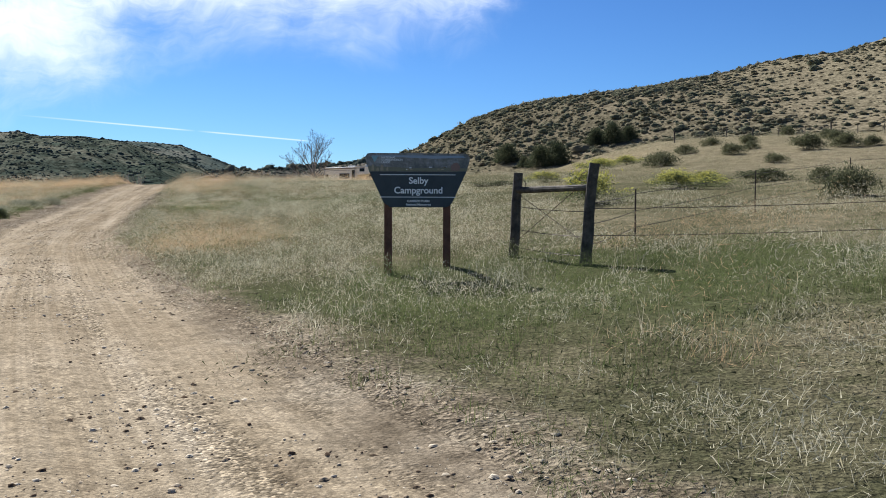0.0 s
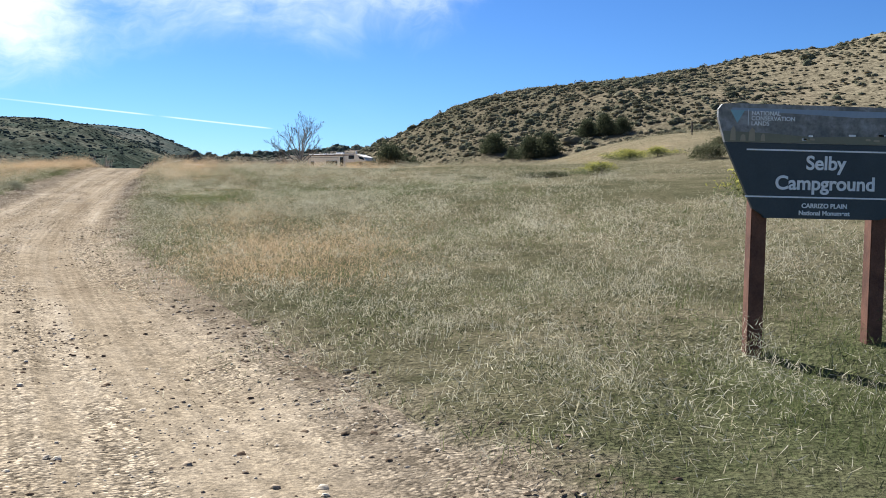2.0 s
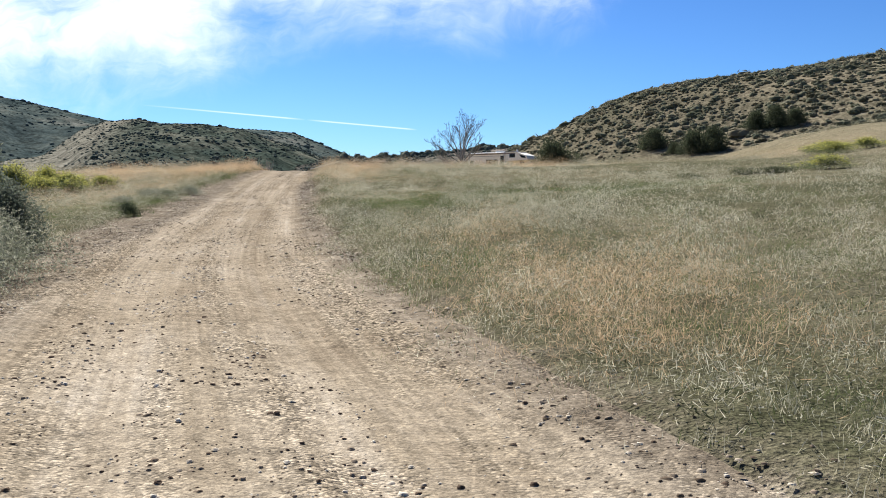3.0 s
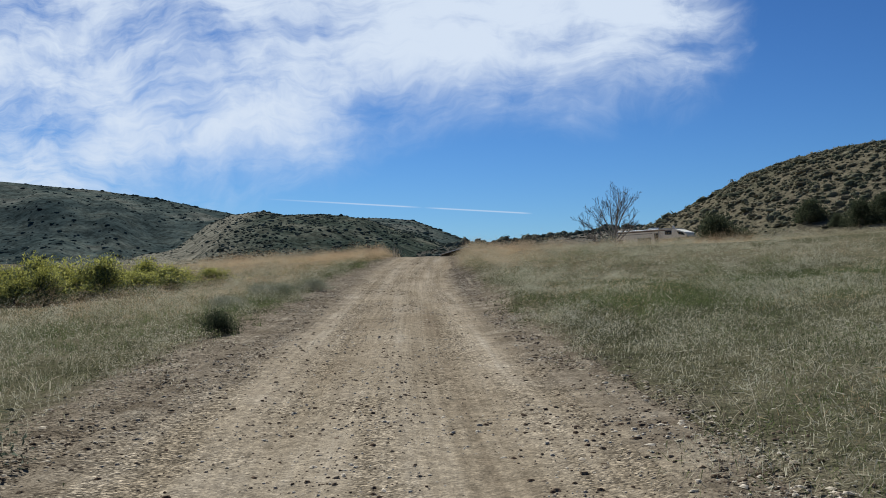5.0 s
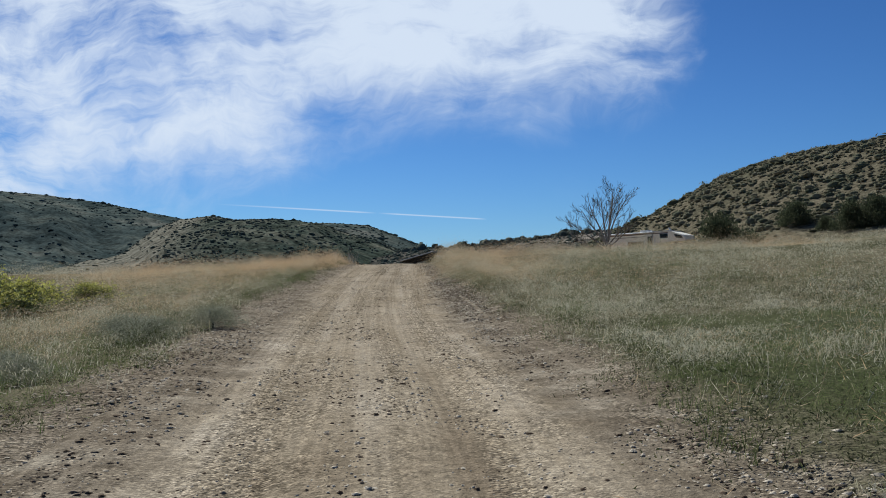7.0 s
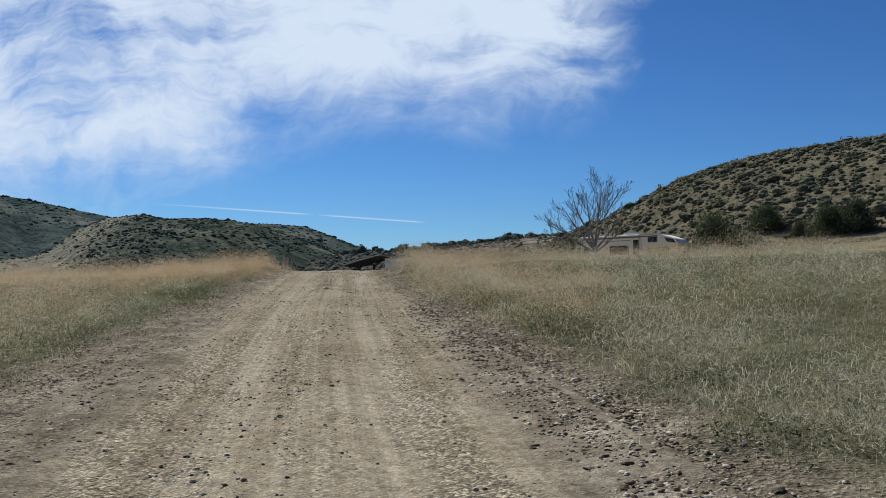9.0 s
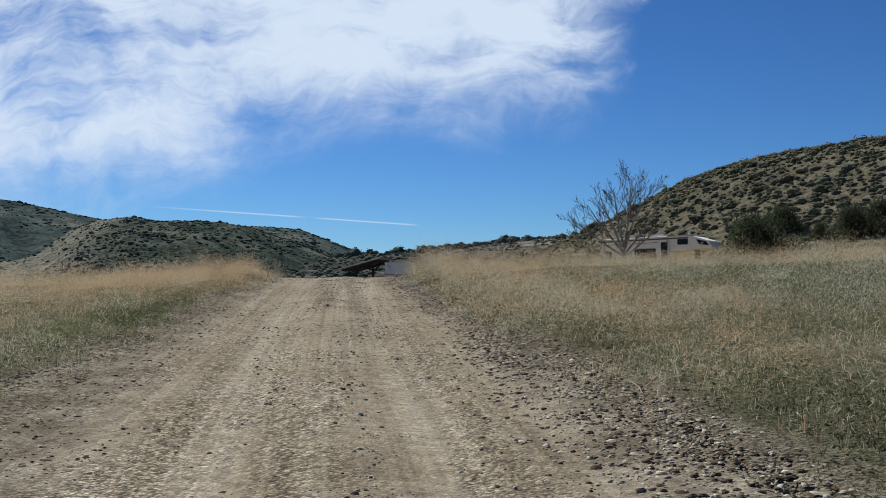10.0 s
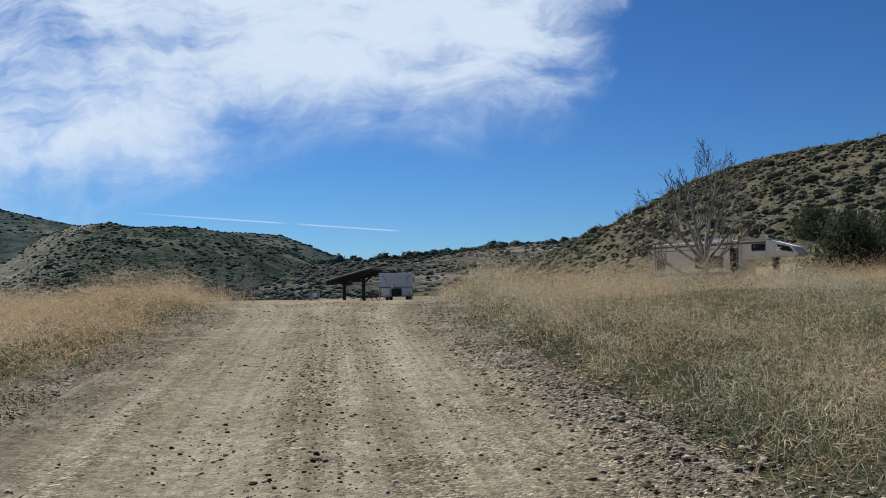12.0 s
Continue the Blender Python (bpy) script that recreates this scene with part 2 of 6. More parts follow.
def meadow_material():
    k = Nodes("dry_meadow_soil")
    uv = k.n.new("ShaderNodeSeparateXYZ")
    k.l.new(k.tex.outputs["UV"], uv.inputs[0])
    patch = k.math("ADD", k.math("MULTIPLY", k.noise(0.05, 4), 0.6), k.math("MULTIPLY", k.noise(0.35, 5), 0.4))
    thatch = k.ramp(patch, [(0.36, (0.075, 0.075, 0.040)), (0.47, (0.122, 0.109, 0.062)), (0.55, (0.178, 0.152, 0.093)), (0.66, (0.24, 0.20, 0.125))])
    fine = k.noise(14, 7, 0.7)
    straw = k.noise(34, 5, 0.7)
    tuft = k.noise(2.6, 4, 0.6)
    thatch = k.scale(thatch, k.span(k.math("ADD", k.math("MULTIPLY", fine, 0.6), k.math("MULTIPLY", straw, 0.4)), 0.33, 0.67, 0.42, 1.55))
    # shade between the tussocks is put into the colour, darker where they dip
    thatch = k.mix(k.span(tuft, 0.36, 0.52, 0.6, 0.0), thatch, k.scale((0.072, 0.072, 0.036), k.span(fine, 0.3, 0.7, 0.5, 1.5)))
    xyz = k.n.new("ShaderNodeSeparateXYZ")
    k.l.new(k.geo.outputs["Position"], xyz.inputs[0])
    ragged_ = k.math("MULTIPLY", k.math("SUBTRACT", k.noise(0.5, 5), 0.5), 1.6)
    for cx, cy, rx, ry in ((3.0, 14.5, 6.5, 5.0), (-8.5, 52.0, 11.0, 5.5)):
        far_x, far_y = k.math("DIVIDE", k.math("SUBTRACT", xyz.outputs[0], cx), rx), k.math("DIVIDE", k.math("SUBTRACT", xyz.outputs[1], cy), ry)
        near = k.math("ADD", k.math("ADD", k.math("MULTIPLY", far_x, far_x), k.math("MULTIPLY", far_y, far_y)), ragged_)
        thatch = k.mix(k.span(near, 0.4, 1.3, 0.75, 0.0), thatch, k.scale((0.078, 0.088, 0.038), k.span(fine, 0.3, 0.7, 0.6, 1.4)))
    # the rise towards the hill is drier and more bare
    dry_side = k.math("MULTIPLY", k.span(k.math("ADD", xyz.outputs[0], k.math("MULTIPLY", patch, 16.0)), 14, 34, 0.0, 0.75), k.span(xyz.outputs[1], 40, 75, 0.0, 1.0))
    thatch = k.mix(dry_side, thatch, k.scale((0.235, 0.192, 0.120), k.span(k.math("ADD", k.math("MULTIPLY", fine, 0.4), k.math("MULTIPLY", k.noise(1.2, 5, 0.65), 0.6)), 0.36, 0.64, 0.55, 1.4)))
    # fallen brome lies thick near the crest
    crest = k.math("MULTIPLY", k.span(k.math("ADD", uv.outputs[1], k.math("MULTIPLY", patch, 26.0)), 100, 120, 0.0, 0.8), k.span(k.math("ABSOLUTE", uv.outputs[0]), 20, 34, 1.0, 0.0))
    thatch = k.mix(crest, thatch, k.scale((0.34, 0.25, 0.145), k.span(fine, 0.3, 0.7, 0.6, 1.4)))
    soil = k.ramp(k.noise(1.3, 6), [(0.35, (0.172, 0.134, 0.091)), (0.55, (0.262, 0.209, 0.146)), (0.7, (0.36, 0.297, 0.213))])
    dist, tone = k.pebbles(26)
    bw = k.n.new("ShaderNodeRGBToBW")
    k.l.new(tone, bw.inputs[0])
    soil = k.scale(k.scale(soil, k.span(k.noise(34, 6, 0.7), 0.3, 0.7, 0.55, 1.4)), k.span(bw.outputs[0], 0.15, 0.85, 0.55, 1.4, False))
    left = k.span(uv.outputs[0], -0.5, 0.5, 0.5, 0.0)
    tight = k.math("MULTIPLY", k.span(uv.outputs[0], 0.0, 1.0, 0.0, 0.55), k.math("MULTIPLY", k.span(uv.outputs[1], 8, 18, 0.0, 1.0), k.math("ADD", k.span(uv.outputs[1], 44, 52, 1.0, 0.0), k.span(uv.outputs[1], 70, 80, 0.0, 1.7))))
    bare = k.span(k.math("SUBTRACT", k.math("SUBTRACT", k.math("ADD", k.math("ABSOLUTE", uv.outputs[0]), tight), left), k.math("ADD", k.math("MULTIPLY", k.noise(0.9, 5), 1.8), k.math("MULTIPLY", k.noise(3.2, 5, 0.65), 1.0))), 1.25, 2.35, 1.0, 0.0)
    return k.finish(k.mix(bare, thatch, soil), 0.95, k.math("ADD", k.math("ADD", fine, k.math("MULTIPLY", tuft, 2.4)), k.math("MULTIPLY", dist, 0.5)), 0.9, 0.05)


def road_material():
    k = Nodes("gravel_road")
    uv = k.tex.outputs["UV"]
    lanes = k.noise(1.0, 3, 0.5, uv, (1.5, 0.035, 1.0))
    lines_ = k.noise(1.0, 4, 0.6, uv, (6.5, 0.10, 1.0))
    wide = k.noise(0.4, 5, 0.65)
    tone = k.math("ADD", k.math("MULTIPLY", lanes, 0.45), k.math("ADD", k.math("MULTIPLY", wide, 0.35), k.math("MULTIPLY", lines_, 0.20)))
    base = k.ramp(tone, [(0.38, (0.245, 0.187, 0.122)), (0.46, (0.326, 0.256, 0.170)), (0.54, (0.393, 0.314, 0.216)), (0.62, (0.47, 0.386, 0.28))])
    uvs = k.n.new("ShaderNodeSeparateXYZ")
    k.l.new(uv, uvs.inputs[0])
    narrow = k.math("MULTIPLY", k.span(uvs.outputs[1], 30, 42, 0.0, 0.42), k.span(uvs.outputs[1], 60, 76, 1.0, 0.0))
    edge = k.span(k.math("ADD", k.math("ADD", k.math("ABSOLUTE", uvs.outputs[0]), narrow), k.math("MULTIPLY", k.noise(1.1, 5), 1.3)), 2.42, 3.1, 0.0, 1.0)
    soil = k.ramp(k.noise(1.3, 6), [(0.35, (0.172, 0.134, 0.091)), (0.55, (0.262, 0.209, 0.146)), (0.7, (0.36, 0.297, 0.213))])
    base = k.mix(edge, base, soil)
    # loose gravel lies in strips between the wheel tracks
    loose = k.span(k.math("ADD", k.math("MULTIPLY", k.noise(1.0, 4, 0.55, uv, (1.25, 0.055, 1.0)), 0.75), k.math("MULTIPLY", k.noise(0.9, 4), 0.25)), 0.455, 0.58, 0.26, 1.0)
    dist, cells = k.pebbles(29)
    dist2, cells2 = k.pebbles(62)
    grey, grey2 = k.n.new("ShaderNodeRGBToBW"), k.n.new("ShaderNodeRGBToBW")
    k.l.new(cells, grey.inputs[0]), k.l.new(cells2, grey2.inputs[0])
    grit = k.math("MULTIPLY", k.span(grey.outputs[0], 0.22, 0.78, 0.45, 1.38, False), k.span(grey2.outputs[0], 0.2, 0.8, 0.7, 1.25, False))
    rim = k.span(dist, 0.35, 0.8, 1.05, 0.7)
    grit = k.math("MULTIPLY", grit, rim)
    grit = k.math("ADD", k.math("MULTIPLY", k.math("SUBTRACT", grit, 0.92), loose), 0.97)
    dust = k.span(k.noise(46, 6, 0.75), 0.3, 0.7, 0.74, 1.26)
    base = k.scale(base, k.span(k.noise(1.0, 3, 0.55, uv, (15.0, 0.09, 1.0)), 0.36, 0.64, 0.90, 1.07))
    clods = k.noise(7.0, 6, 0.7, uv, (1.0, 0.75, 1.0))
    colour = k.scale(k.scale(k.scale(base, grit), dust), k.span(clods, 0.33, 0.60, 0.74, 1.08))
    height = k.math("ADD", k.math("MULTIPLY", k.math("MULTIPLY", dist, loose), -0.9), k.math("ADD", k.math("MULTIPLY", clods, 2.2), k.math("MULTIPLY", lines_, 0.7)))
    return k.finish(colour, 0.95, height, 0.7, 0.035)


def slope_material(name, stops, big, mid, tuft, contrast, hay=None):
    """A far hillside: broad patches, tufts, and bare streaks."""
    k = Nodes(name)
    patch = k.math("ADD", k.math("MULTIPLY", k.noise(big, 5), 0.55), k.math("MULTIPLY", k.noise(mid, 6, 0.65), 0.45))
    base = k.ramp(patch, stops)
    if hay:
        # bare straw slopes on one flank
        xyz = k.n.new("ShaderNodeSeparateXYZ")
        k.l.new(k.geo.outputs["Position"], xyz.inputs[0])
        along = k.math("ADD", k.math("ADD", xyz.outputs[0], k.math("MULTIPLY", xyz.outputs[1], hay[3])), k.math("MULTIPLY", patch, 50.0))
        base = k.mix(k.span(along, hay[0], hay[1], 0.0, 0.9), base, (*hay[2], 1.0))
    grain = k.math("ADD", k.math("MULTIPLY", k.noise(tuft * 1.6, 7, 0.75), 0.6), k.math("MULTIPLY", k.noise(tuft * 0.55, 4, 0.6), 0.4))
    shade = k.span(grain, 0.38, 0.62, 1 - contrast, 1 + contrast * 0.8)
    return k.finish(k.scale(base, shade), 0.95)


M_GROUND, M_ROAD = meadow_material(), road_material()
M_RUBBLE = material("verge_rubble", [(0.12, 0.088, 0.060), (0.235, 0.18, 0.126), (0.48, 0.40, 0.295)], 0.5, 60.0, 0.25, 0.9, 0.3, island=0.7, spec=0.0)
M_STONE = material("road_stones", [(0.10, 0.070, 0.048), (0.29, 0.222, 0.152), (0.56, 0.475, 0.36)], 0.5, 60.0, 0.25, 0.9, 0.3, island=0.6, spec=0.0)
M_HILL = slope_material("hill_dry_grass", [(0.38, (0.104, 0.094, 0.059)), (0.47, (0.137, 0.116, 0.074)), (0.55, (0.175, 0.143, 0.092)), (0.66, (0.235, 0.182, 0.119))], 0.016, 0.09, 1.3, 0.62, (45, 150, (0.235, 0.197, 0.125), 0.0))
# distance haze is mixed into this scrub colour: lifted and bluish
M_HILL_HAZED = slope_material("hill_far_scrub_hazed", [(0.42, (0.040, 0.053, 0.049)), (0.48, (0.064, 0.078, 0.069)), (0.53, (0.092, 0.104, 0.086)), (0.60, (0.145, 0.142, 0.115))], 0.004, 0.02, 0.15, 0.55)
M_HILL_OLIVE = slope_material("hill_olive_scrub", [(0.42, (0.042, 0.053, 0.040)), (0.48, (0.066, 0.076, 0.056)), (0.54, (0.105, 0.105, 0.076)), (0.62, (0.20, 0.18, 0.13))], 0.010, 0.05, 0.3, 0.7, (-30, -62, (0.205, 0.184, 0.136), 0.337))
M_HILL_BROWN = slope_material("hill_brown_scrub", [(0.38, (0.055, 0.052, 0.042)), (0.47, (0.093, 0.084, 0.067)), (0.54, (0.145, 0.125, 0.10)), (0.62, (0.26, 0.217, 0.172))], 0.010, 0.05, 0.3, 0.85)
M_BRUSH = material("brush_leaves", [(0.12, 0.124, 0.080), (0.18, 0.178, 0.115), (0.25, 0.226, 0.148)], 0.2, 5.0, 0.6, island=0.5, through_light=0.35)
M_STRAW = material("straw_grass", [GREEN, OLIVE, STRAW, PALE], 0.8, 3.0, 0.3, island=0.4, through_light=0.42, patch=(0.28, 0.55))
M_GREEN = material("green_grass", [(0.072, 0.095, 0.032), (0.12, 0.147, 0.052), (0.20, 0.21, 0.088)], 0.4, 3.0, 0.2, island=0.4, through_light=0.45)
M_BROME = material("brome_grass", [(0.52, 0.345, 0.19), (0.61, 0.43, 0.25), (0.66, 0.51, 0.32)], 0.5, 3.0, 0.2, island=0.4, through_light=0.45)
M_TIMBER = material("weathered_timber", [(0.045, 0.037, 0.029), (0.095, 0.077, 0.058), (0.16, 0.13, 0.10)], 4.0, 50.0, 0.4, 0.85, 0.7, depth=0.01)
M_REDWOOD = material("stained_timber", [(0.11, 0.050, 0.032), (0.20, 0.092, 0.056)], 5.0, 60.0, 0.3, 0.8, 0.4)
M_SLATE = material("painted_sign_board", [(0.047, 0.060, 0.066), (0.060, 0.074, 0.080)], 3.0, 60.0, 0.12, 0.55, 0.05)
M_WHITE = plain("white_paint", (0.84, 0.85, 0.84), 0.6)
M_RV = plain("cream_fibreglass", (0.92, 0.84, 0.67), 0.45)
M_RV_ROOF = plain("white_roof_membrane", (0.70, 0.68, 0.64), 0.6)
M_BROWN = plain("brown_stripe_paint", (0.16, 0.09, 0.06), 0.5)
M_GLASS = plain("dark_tinted_glass", (0.012, 0.013, 0.014), 0.12, spec=0.2)
M_RUBBER = plain("black_rubber", (0.02, 0.02, 0.02), 0.8)
M_STEEL = plain("grey_steel", (0.35, 0.35, 0.35), 0.45, 0.8)
M_WIRE = plain("rusty_wire", (0.10, 0.07, 0.055), 0.7, 0.4)
M_TPOST = plain("rusty_steel_post", (0.07, 0.05, 0.04), 0.8, 0.2)
M_BARK = material("pale_bark", [(0.14, 0.122, 0.10), (0.46, 0.42, 0.365)], 3.0, 30.0, 0.35, 0.9, 0.4)


# ---- landform ----
_rng = np.random.default_rng(7)
_table = _rng.random((256, 256))


def field(x, y, size, seed=0):
    """Smooth noise from -1 to 1 over the plan, with features of that size."""
    x, y = np.asarray(x, float) / size + seed * 17.3, np.asarray(y, float) / size + seed * 31.7
    i, j = np.floor(x).astype(int), np.floor(y).astype(int)
    a, b = x - i, y - j
    a, b = a * a * (3 - 2 * a), b * b * (3 - 2 * b)
    t = lambda p, q: _table[p % 256, q % 256]
    return 2 * (t(i, j) * (1 - a) * (1 - b) + t(i + 1, j) * a * (1 - b) + t(i, j + 1) * (1 - a) * b + t(i + 1, j + 1) * a * b) - 1


def rough(x, y, size, octaves=4, seed=0, fall=0.5):
    return sum(field(x, y, size / 2 ** k, seed + k) * fall ** k for k in range(octaves))


# the road's line and grade
ROAD_X = [(-60, 27.5), (-20, 9.3), (0, 0.1), (10, -4.6), (20, -8.9), (30, -12.9), (40, -15.8), (50, -18.5), (60, -21.3), (70, -23.8), (80, -26.1), (95, -29.35), (110, -32.5), (130, -35.8), (150, -36.5), (200, -36.5)]
ROAD_Z = [(-60, -1.0), (-20, -0.3), (0, 0.0), (4.3, 0.05), (9.3, 0.2), (13.3, 0.30), (16.9, 0.37), (23.2, 0.57), (28.8, 0.76), (35.6, 1.08), (40.4, 1.33), (48.5, 1.74), (57, 2.17), (63.6, 2.57), (70.8, 3.06), (76, 3.42), (84, 4.0), (90, 4.42), (96, 4.76), (102, 4.98), (108, 5.10), (116, 5.15), (140, 5.20), (200, 5.6), (400, 9.0)]
_ys = np.arange(-62, 402, 0.5)


def _smooth(pairs, width):
    v = np.interp(_ys, *zip(*pairs))
    k = np.ones(width) / width
    return np.convolve(np.pad(v, width // 2, mode="edge"), k, "valid")[:len(_ys)]


_rx, _rz = _smooth(ROAD_X, 17), _smooth(ROAD_Z, 9)


def road_x(y):
    return np.interp(y, _ys, _rx)


def side(x, y):
    """Metres to the right of the road's middle."""
    return (x - road_x(y)) * 0.94


def flare(y):
    """How much wider the bare track is towards the crest."""
    t = np.clip((np.asarray(y, float) - 92) / 17, 0, 1)
    return 1 + 0.75 * t * t * (3 - 2 * t)


def step(v, a, b):
    t = np.clip((v - a) / (b - a), 0, 1)
    return t * t * (3 - 2 * t)


def ground_z(x, y):
    x, y = np.asarray(x, float), np.asarray(y, float)
    u = side(x, y)
    z = np.interp(y, _ys, _rz)
    u, wide = u / flare(y), flare(y)
    out = np.abs(u)
    away = step(out, 2.2, 7.0)
    z = z + np.where(u > 0, (0.055 - 0.017 * step(y, 70, 105)) * np.minimum(np.maximum(u - 1.8, 0) * wide, 120), -0.05 * np.minimum(np.maximum(-u - 2.4, 0) * wide, 13) * (1 - 0.6 * step(y, 68, 88)))
    z = z + 0.06 * np.clip(y - 140, 0, 90) * step(u * wide, 10, 60)
    z = z + 0.075 * np.clip(y - 65, 0, 60) * step(x, 10, 32) * (1 - step(y, 150, 190))      # the grassy rise
    z = z + 0.10 * np.exp(-((out - 3.1) / 0.8) ** 2)                       # the graded berm
    z = z + away * (0.12 * rough(x, y, 7, 3, 3) + 0.05 * field(x, y, 1.6, 13) + 0.25 * field(x, y, 30, 5) * step(out, 6, 20))
    z = z + 0.02 * rough(x, y, 0.9, 3, 9) * step(out, 1.6, 3.0)
    # the level pads of the trailer's pitch and the shelter
    for cx, cy, rx, ry, level in ((-12.6, 134.6, 8.5, 6.0, 5.2), (-39.5, 154.0, 13.0, 11.0, 5.2)):
        t = 1 - step(np.sqrt(((x - cx) / rx) ** 2 + ((y - cy) / ry) ** 2), 0.75, 1.25)
        z = z + (level - z) * t
    # the sign stands over a worn hollow
    z = z - 0.22 * np.exp(-(((x - 0.6) / 1.6) ** 2 + ((y - 15.3) / 1.1) ** 2))
    z = z - 0.14 * np.exp(-(((x + 1.3) / 1.2) ** 2 + ((y - 17.0) / 1.2) ** 2))
    return z


def road_relief(u, y):
    """The wheel tracks, ridges and washboard of the road itself."""
    ruts = -0.035 * np.exp(-((np.abs(u) - 0.85) / 0.32) ** 2) + 0.02 * np.exp(-(u / 0.35) ** 2)
    return ruts + 0.018 * field(u * 4, y / 2.2, 1.0, 2) + 0.011 * rough(u, y, 0.5, 3, 4) + 0.03 * np.exp(-((np.abs(u) - 2.0) / 0.25) ** 2) * (0.6 + 0.5 * field(u, y, 1.5, 6))


def mesh_of(name, verts, faces, mat, smooth=False, uv=None):
    verts, faces = np.asarray(verts, np.float32), np.asarray(faces, np.int32)
    me = bpy.data.meshes.new(name)
    n, (m, k) = len(verts), faces.shape
    me.vertices.add(n), me.loops.add(m * k), me.polygons.add(m)
    me.vertices.foreach_set("co", verts.ravel())
    me.loops.foreach_set("vertex_index", faces.ravel())
    me.polygons.foreach_set("loop_start", np.arange(m, dtype=np.int32) * k)
    if smooth:
        me.polygons.foreach_set("use_smooth", np.ones(m, bool))
    me.materials.append(mat)
    if uv is not None:
        me.uv_layers.new(name="plan").data.foreach_set("uv", np.asarray(uv, np.float32)[faces.ravel()].ravel())
    me.update(calc_edges=True)
    me.validate()
    return me


def sheet(nx, ny):
    i, j = np.meshgrid(np.arange(nx - 1), np.arange(ny - 1))
    a = (j * nx + i).ravel()
    return np.stack([a, a + 1, a + nx + 1, a + nx], 1)


def lines(*spans):
    """Grid lines: (start, end, step), each going on from the last."""
    return np.unique(np.round(np.concatenate([np.arange(a, b, s) for a, b, s in spans] + [[spans[-1][1]]]), 3))


# ground: one sheet from behind the camera to the horizon
gu = lines((-3000, -600, 200), (-600, -120, 30), (-120, -40, 6), (-40, -12, 1.2), (-12, -4, 0.4), (-4, 4, 0.25), (4, 14, 0.4), (14, 40, 1.0), (40, 120, 4), (120, 600, 30), (600, 3000, 200))
gy = lines((-1500, -60, 120), (-60, -8, 4), (-8, 112, 0.5), (112, 180, 2), (180, 400, 8), (400, 4000, 150))
U, Y = np.meshgrid(gu, gy)
X = road_x(Y) + U / 0.94
Z = ground_z(X, Y)
Z = Z - 0.10 * (1 - step(np.abs(side(X, Y)) / flare(Y), 2.2, 2.9)) * (Y < 150)          # the bed under the road
ground = new("ground", mesh_of("ground", np.stack([X, Y, Z], -1).reshape(-1, 3), sheet(len(gu), len(gy)), M_GROUND, True, np.stack([U / flare(Y), Y], -1).reshape(-1, 2)))
tagged(ground, "dry grassy meadow soil, straw and olive", "ground", kind="structure")

ru = lines((-2.9, 2.9, 0.1))
ry = lines((-12, 112, 0.2), (112, 150, 1.0))
U, Y = np.meshgrid(ru, ry)
X = road_x(Y) + U * flare(Y) / 0.94
lip = step(np.abs(U), 2.45, 2.9)
Z = ground_z(X, Y) * 1.0 + road_relief(U, Y) * (1 - lip) + 0.012 - 0.10 * lip
road = new("road", mesh_of("road", np.stack([X, Y, Z], -1).reshape(-1, 3), sheet(len(ru), len(ry)), M_ROAD, True, np.stack([U, Y], -1).reshape(-1, 2)))
tagged(road, "rutted pale brown gravel track climbing to a crest", "road", kind="structure")


# ---- hills ----
def hill_of(name, label, verts, nx, ny, mat):
    return tagged(new(name, mesh_of(name, verts, sheet(nx, ny), mat, True)), label, "hill", kind="structure")


RIDGE = [(-70, 6), (-45, 9), (-30, 12.5), (-18, 18.0), (-10, 21.6), (-4, 24.4), (1, 27), (9, 30.7), (16, 32.7), (24, 33.6), (36, 35.0), (52, 39), (76, 43.6), (93, 48.2), (105, 49.5), (112, 50.0), (122, 53), (133, 56.5), (180, 62), (260, 68), (420, 66)]
FOOT = [(-70, 250), (-30, 235), (15, 182), (60, 150), (130, 120), (250, 95), (420, 90)]


def right_hill_z(x, y):
    top = np.interp(x, *zip(*RIDGE))
    foot = np.interp(x, *zip(*FOOT))
    low = ground_z(x, foot) - 0.5
    t = (y - foot) / (285 - foot)
    rise = np.where(t < 0, t * 0.3, np.where(t < 1, np.sin(np.clip(t, 0, 1) * math.pi / 2) ** 1.3, 1 - 0.25 * np.abs(t - 1) ** 1.2))
    gully = rough(x + 0.3 * y, y * 0.35, 40, 2, 11) * 2.4 * np.clip(4 * t * (1 - t), 0, 1)
    return low + (top - low) * rise + gully + 0.08 * rough(x, y, 9, 3, 15) - 0.8 * step(t, 0.75, 1.0)


hx, hy = lines((-70, 150, 2.5), (150, 420, 8)), lines((85, 300, 2.5), (300, 420, 10))
X, Y = np.meshgrid(hx, hy)
hill_of("hill", "broad dry grassy hill dotted with dark shrubs", np.stack([X, Y, right_hill_z(X, Y)], -1).reshape(-1, 3), len(hx), len(hy), M_HILL)


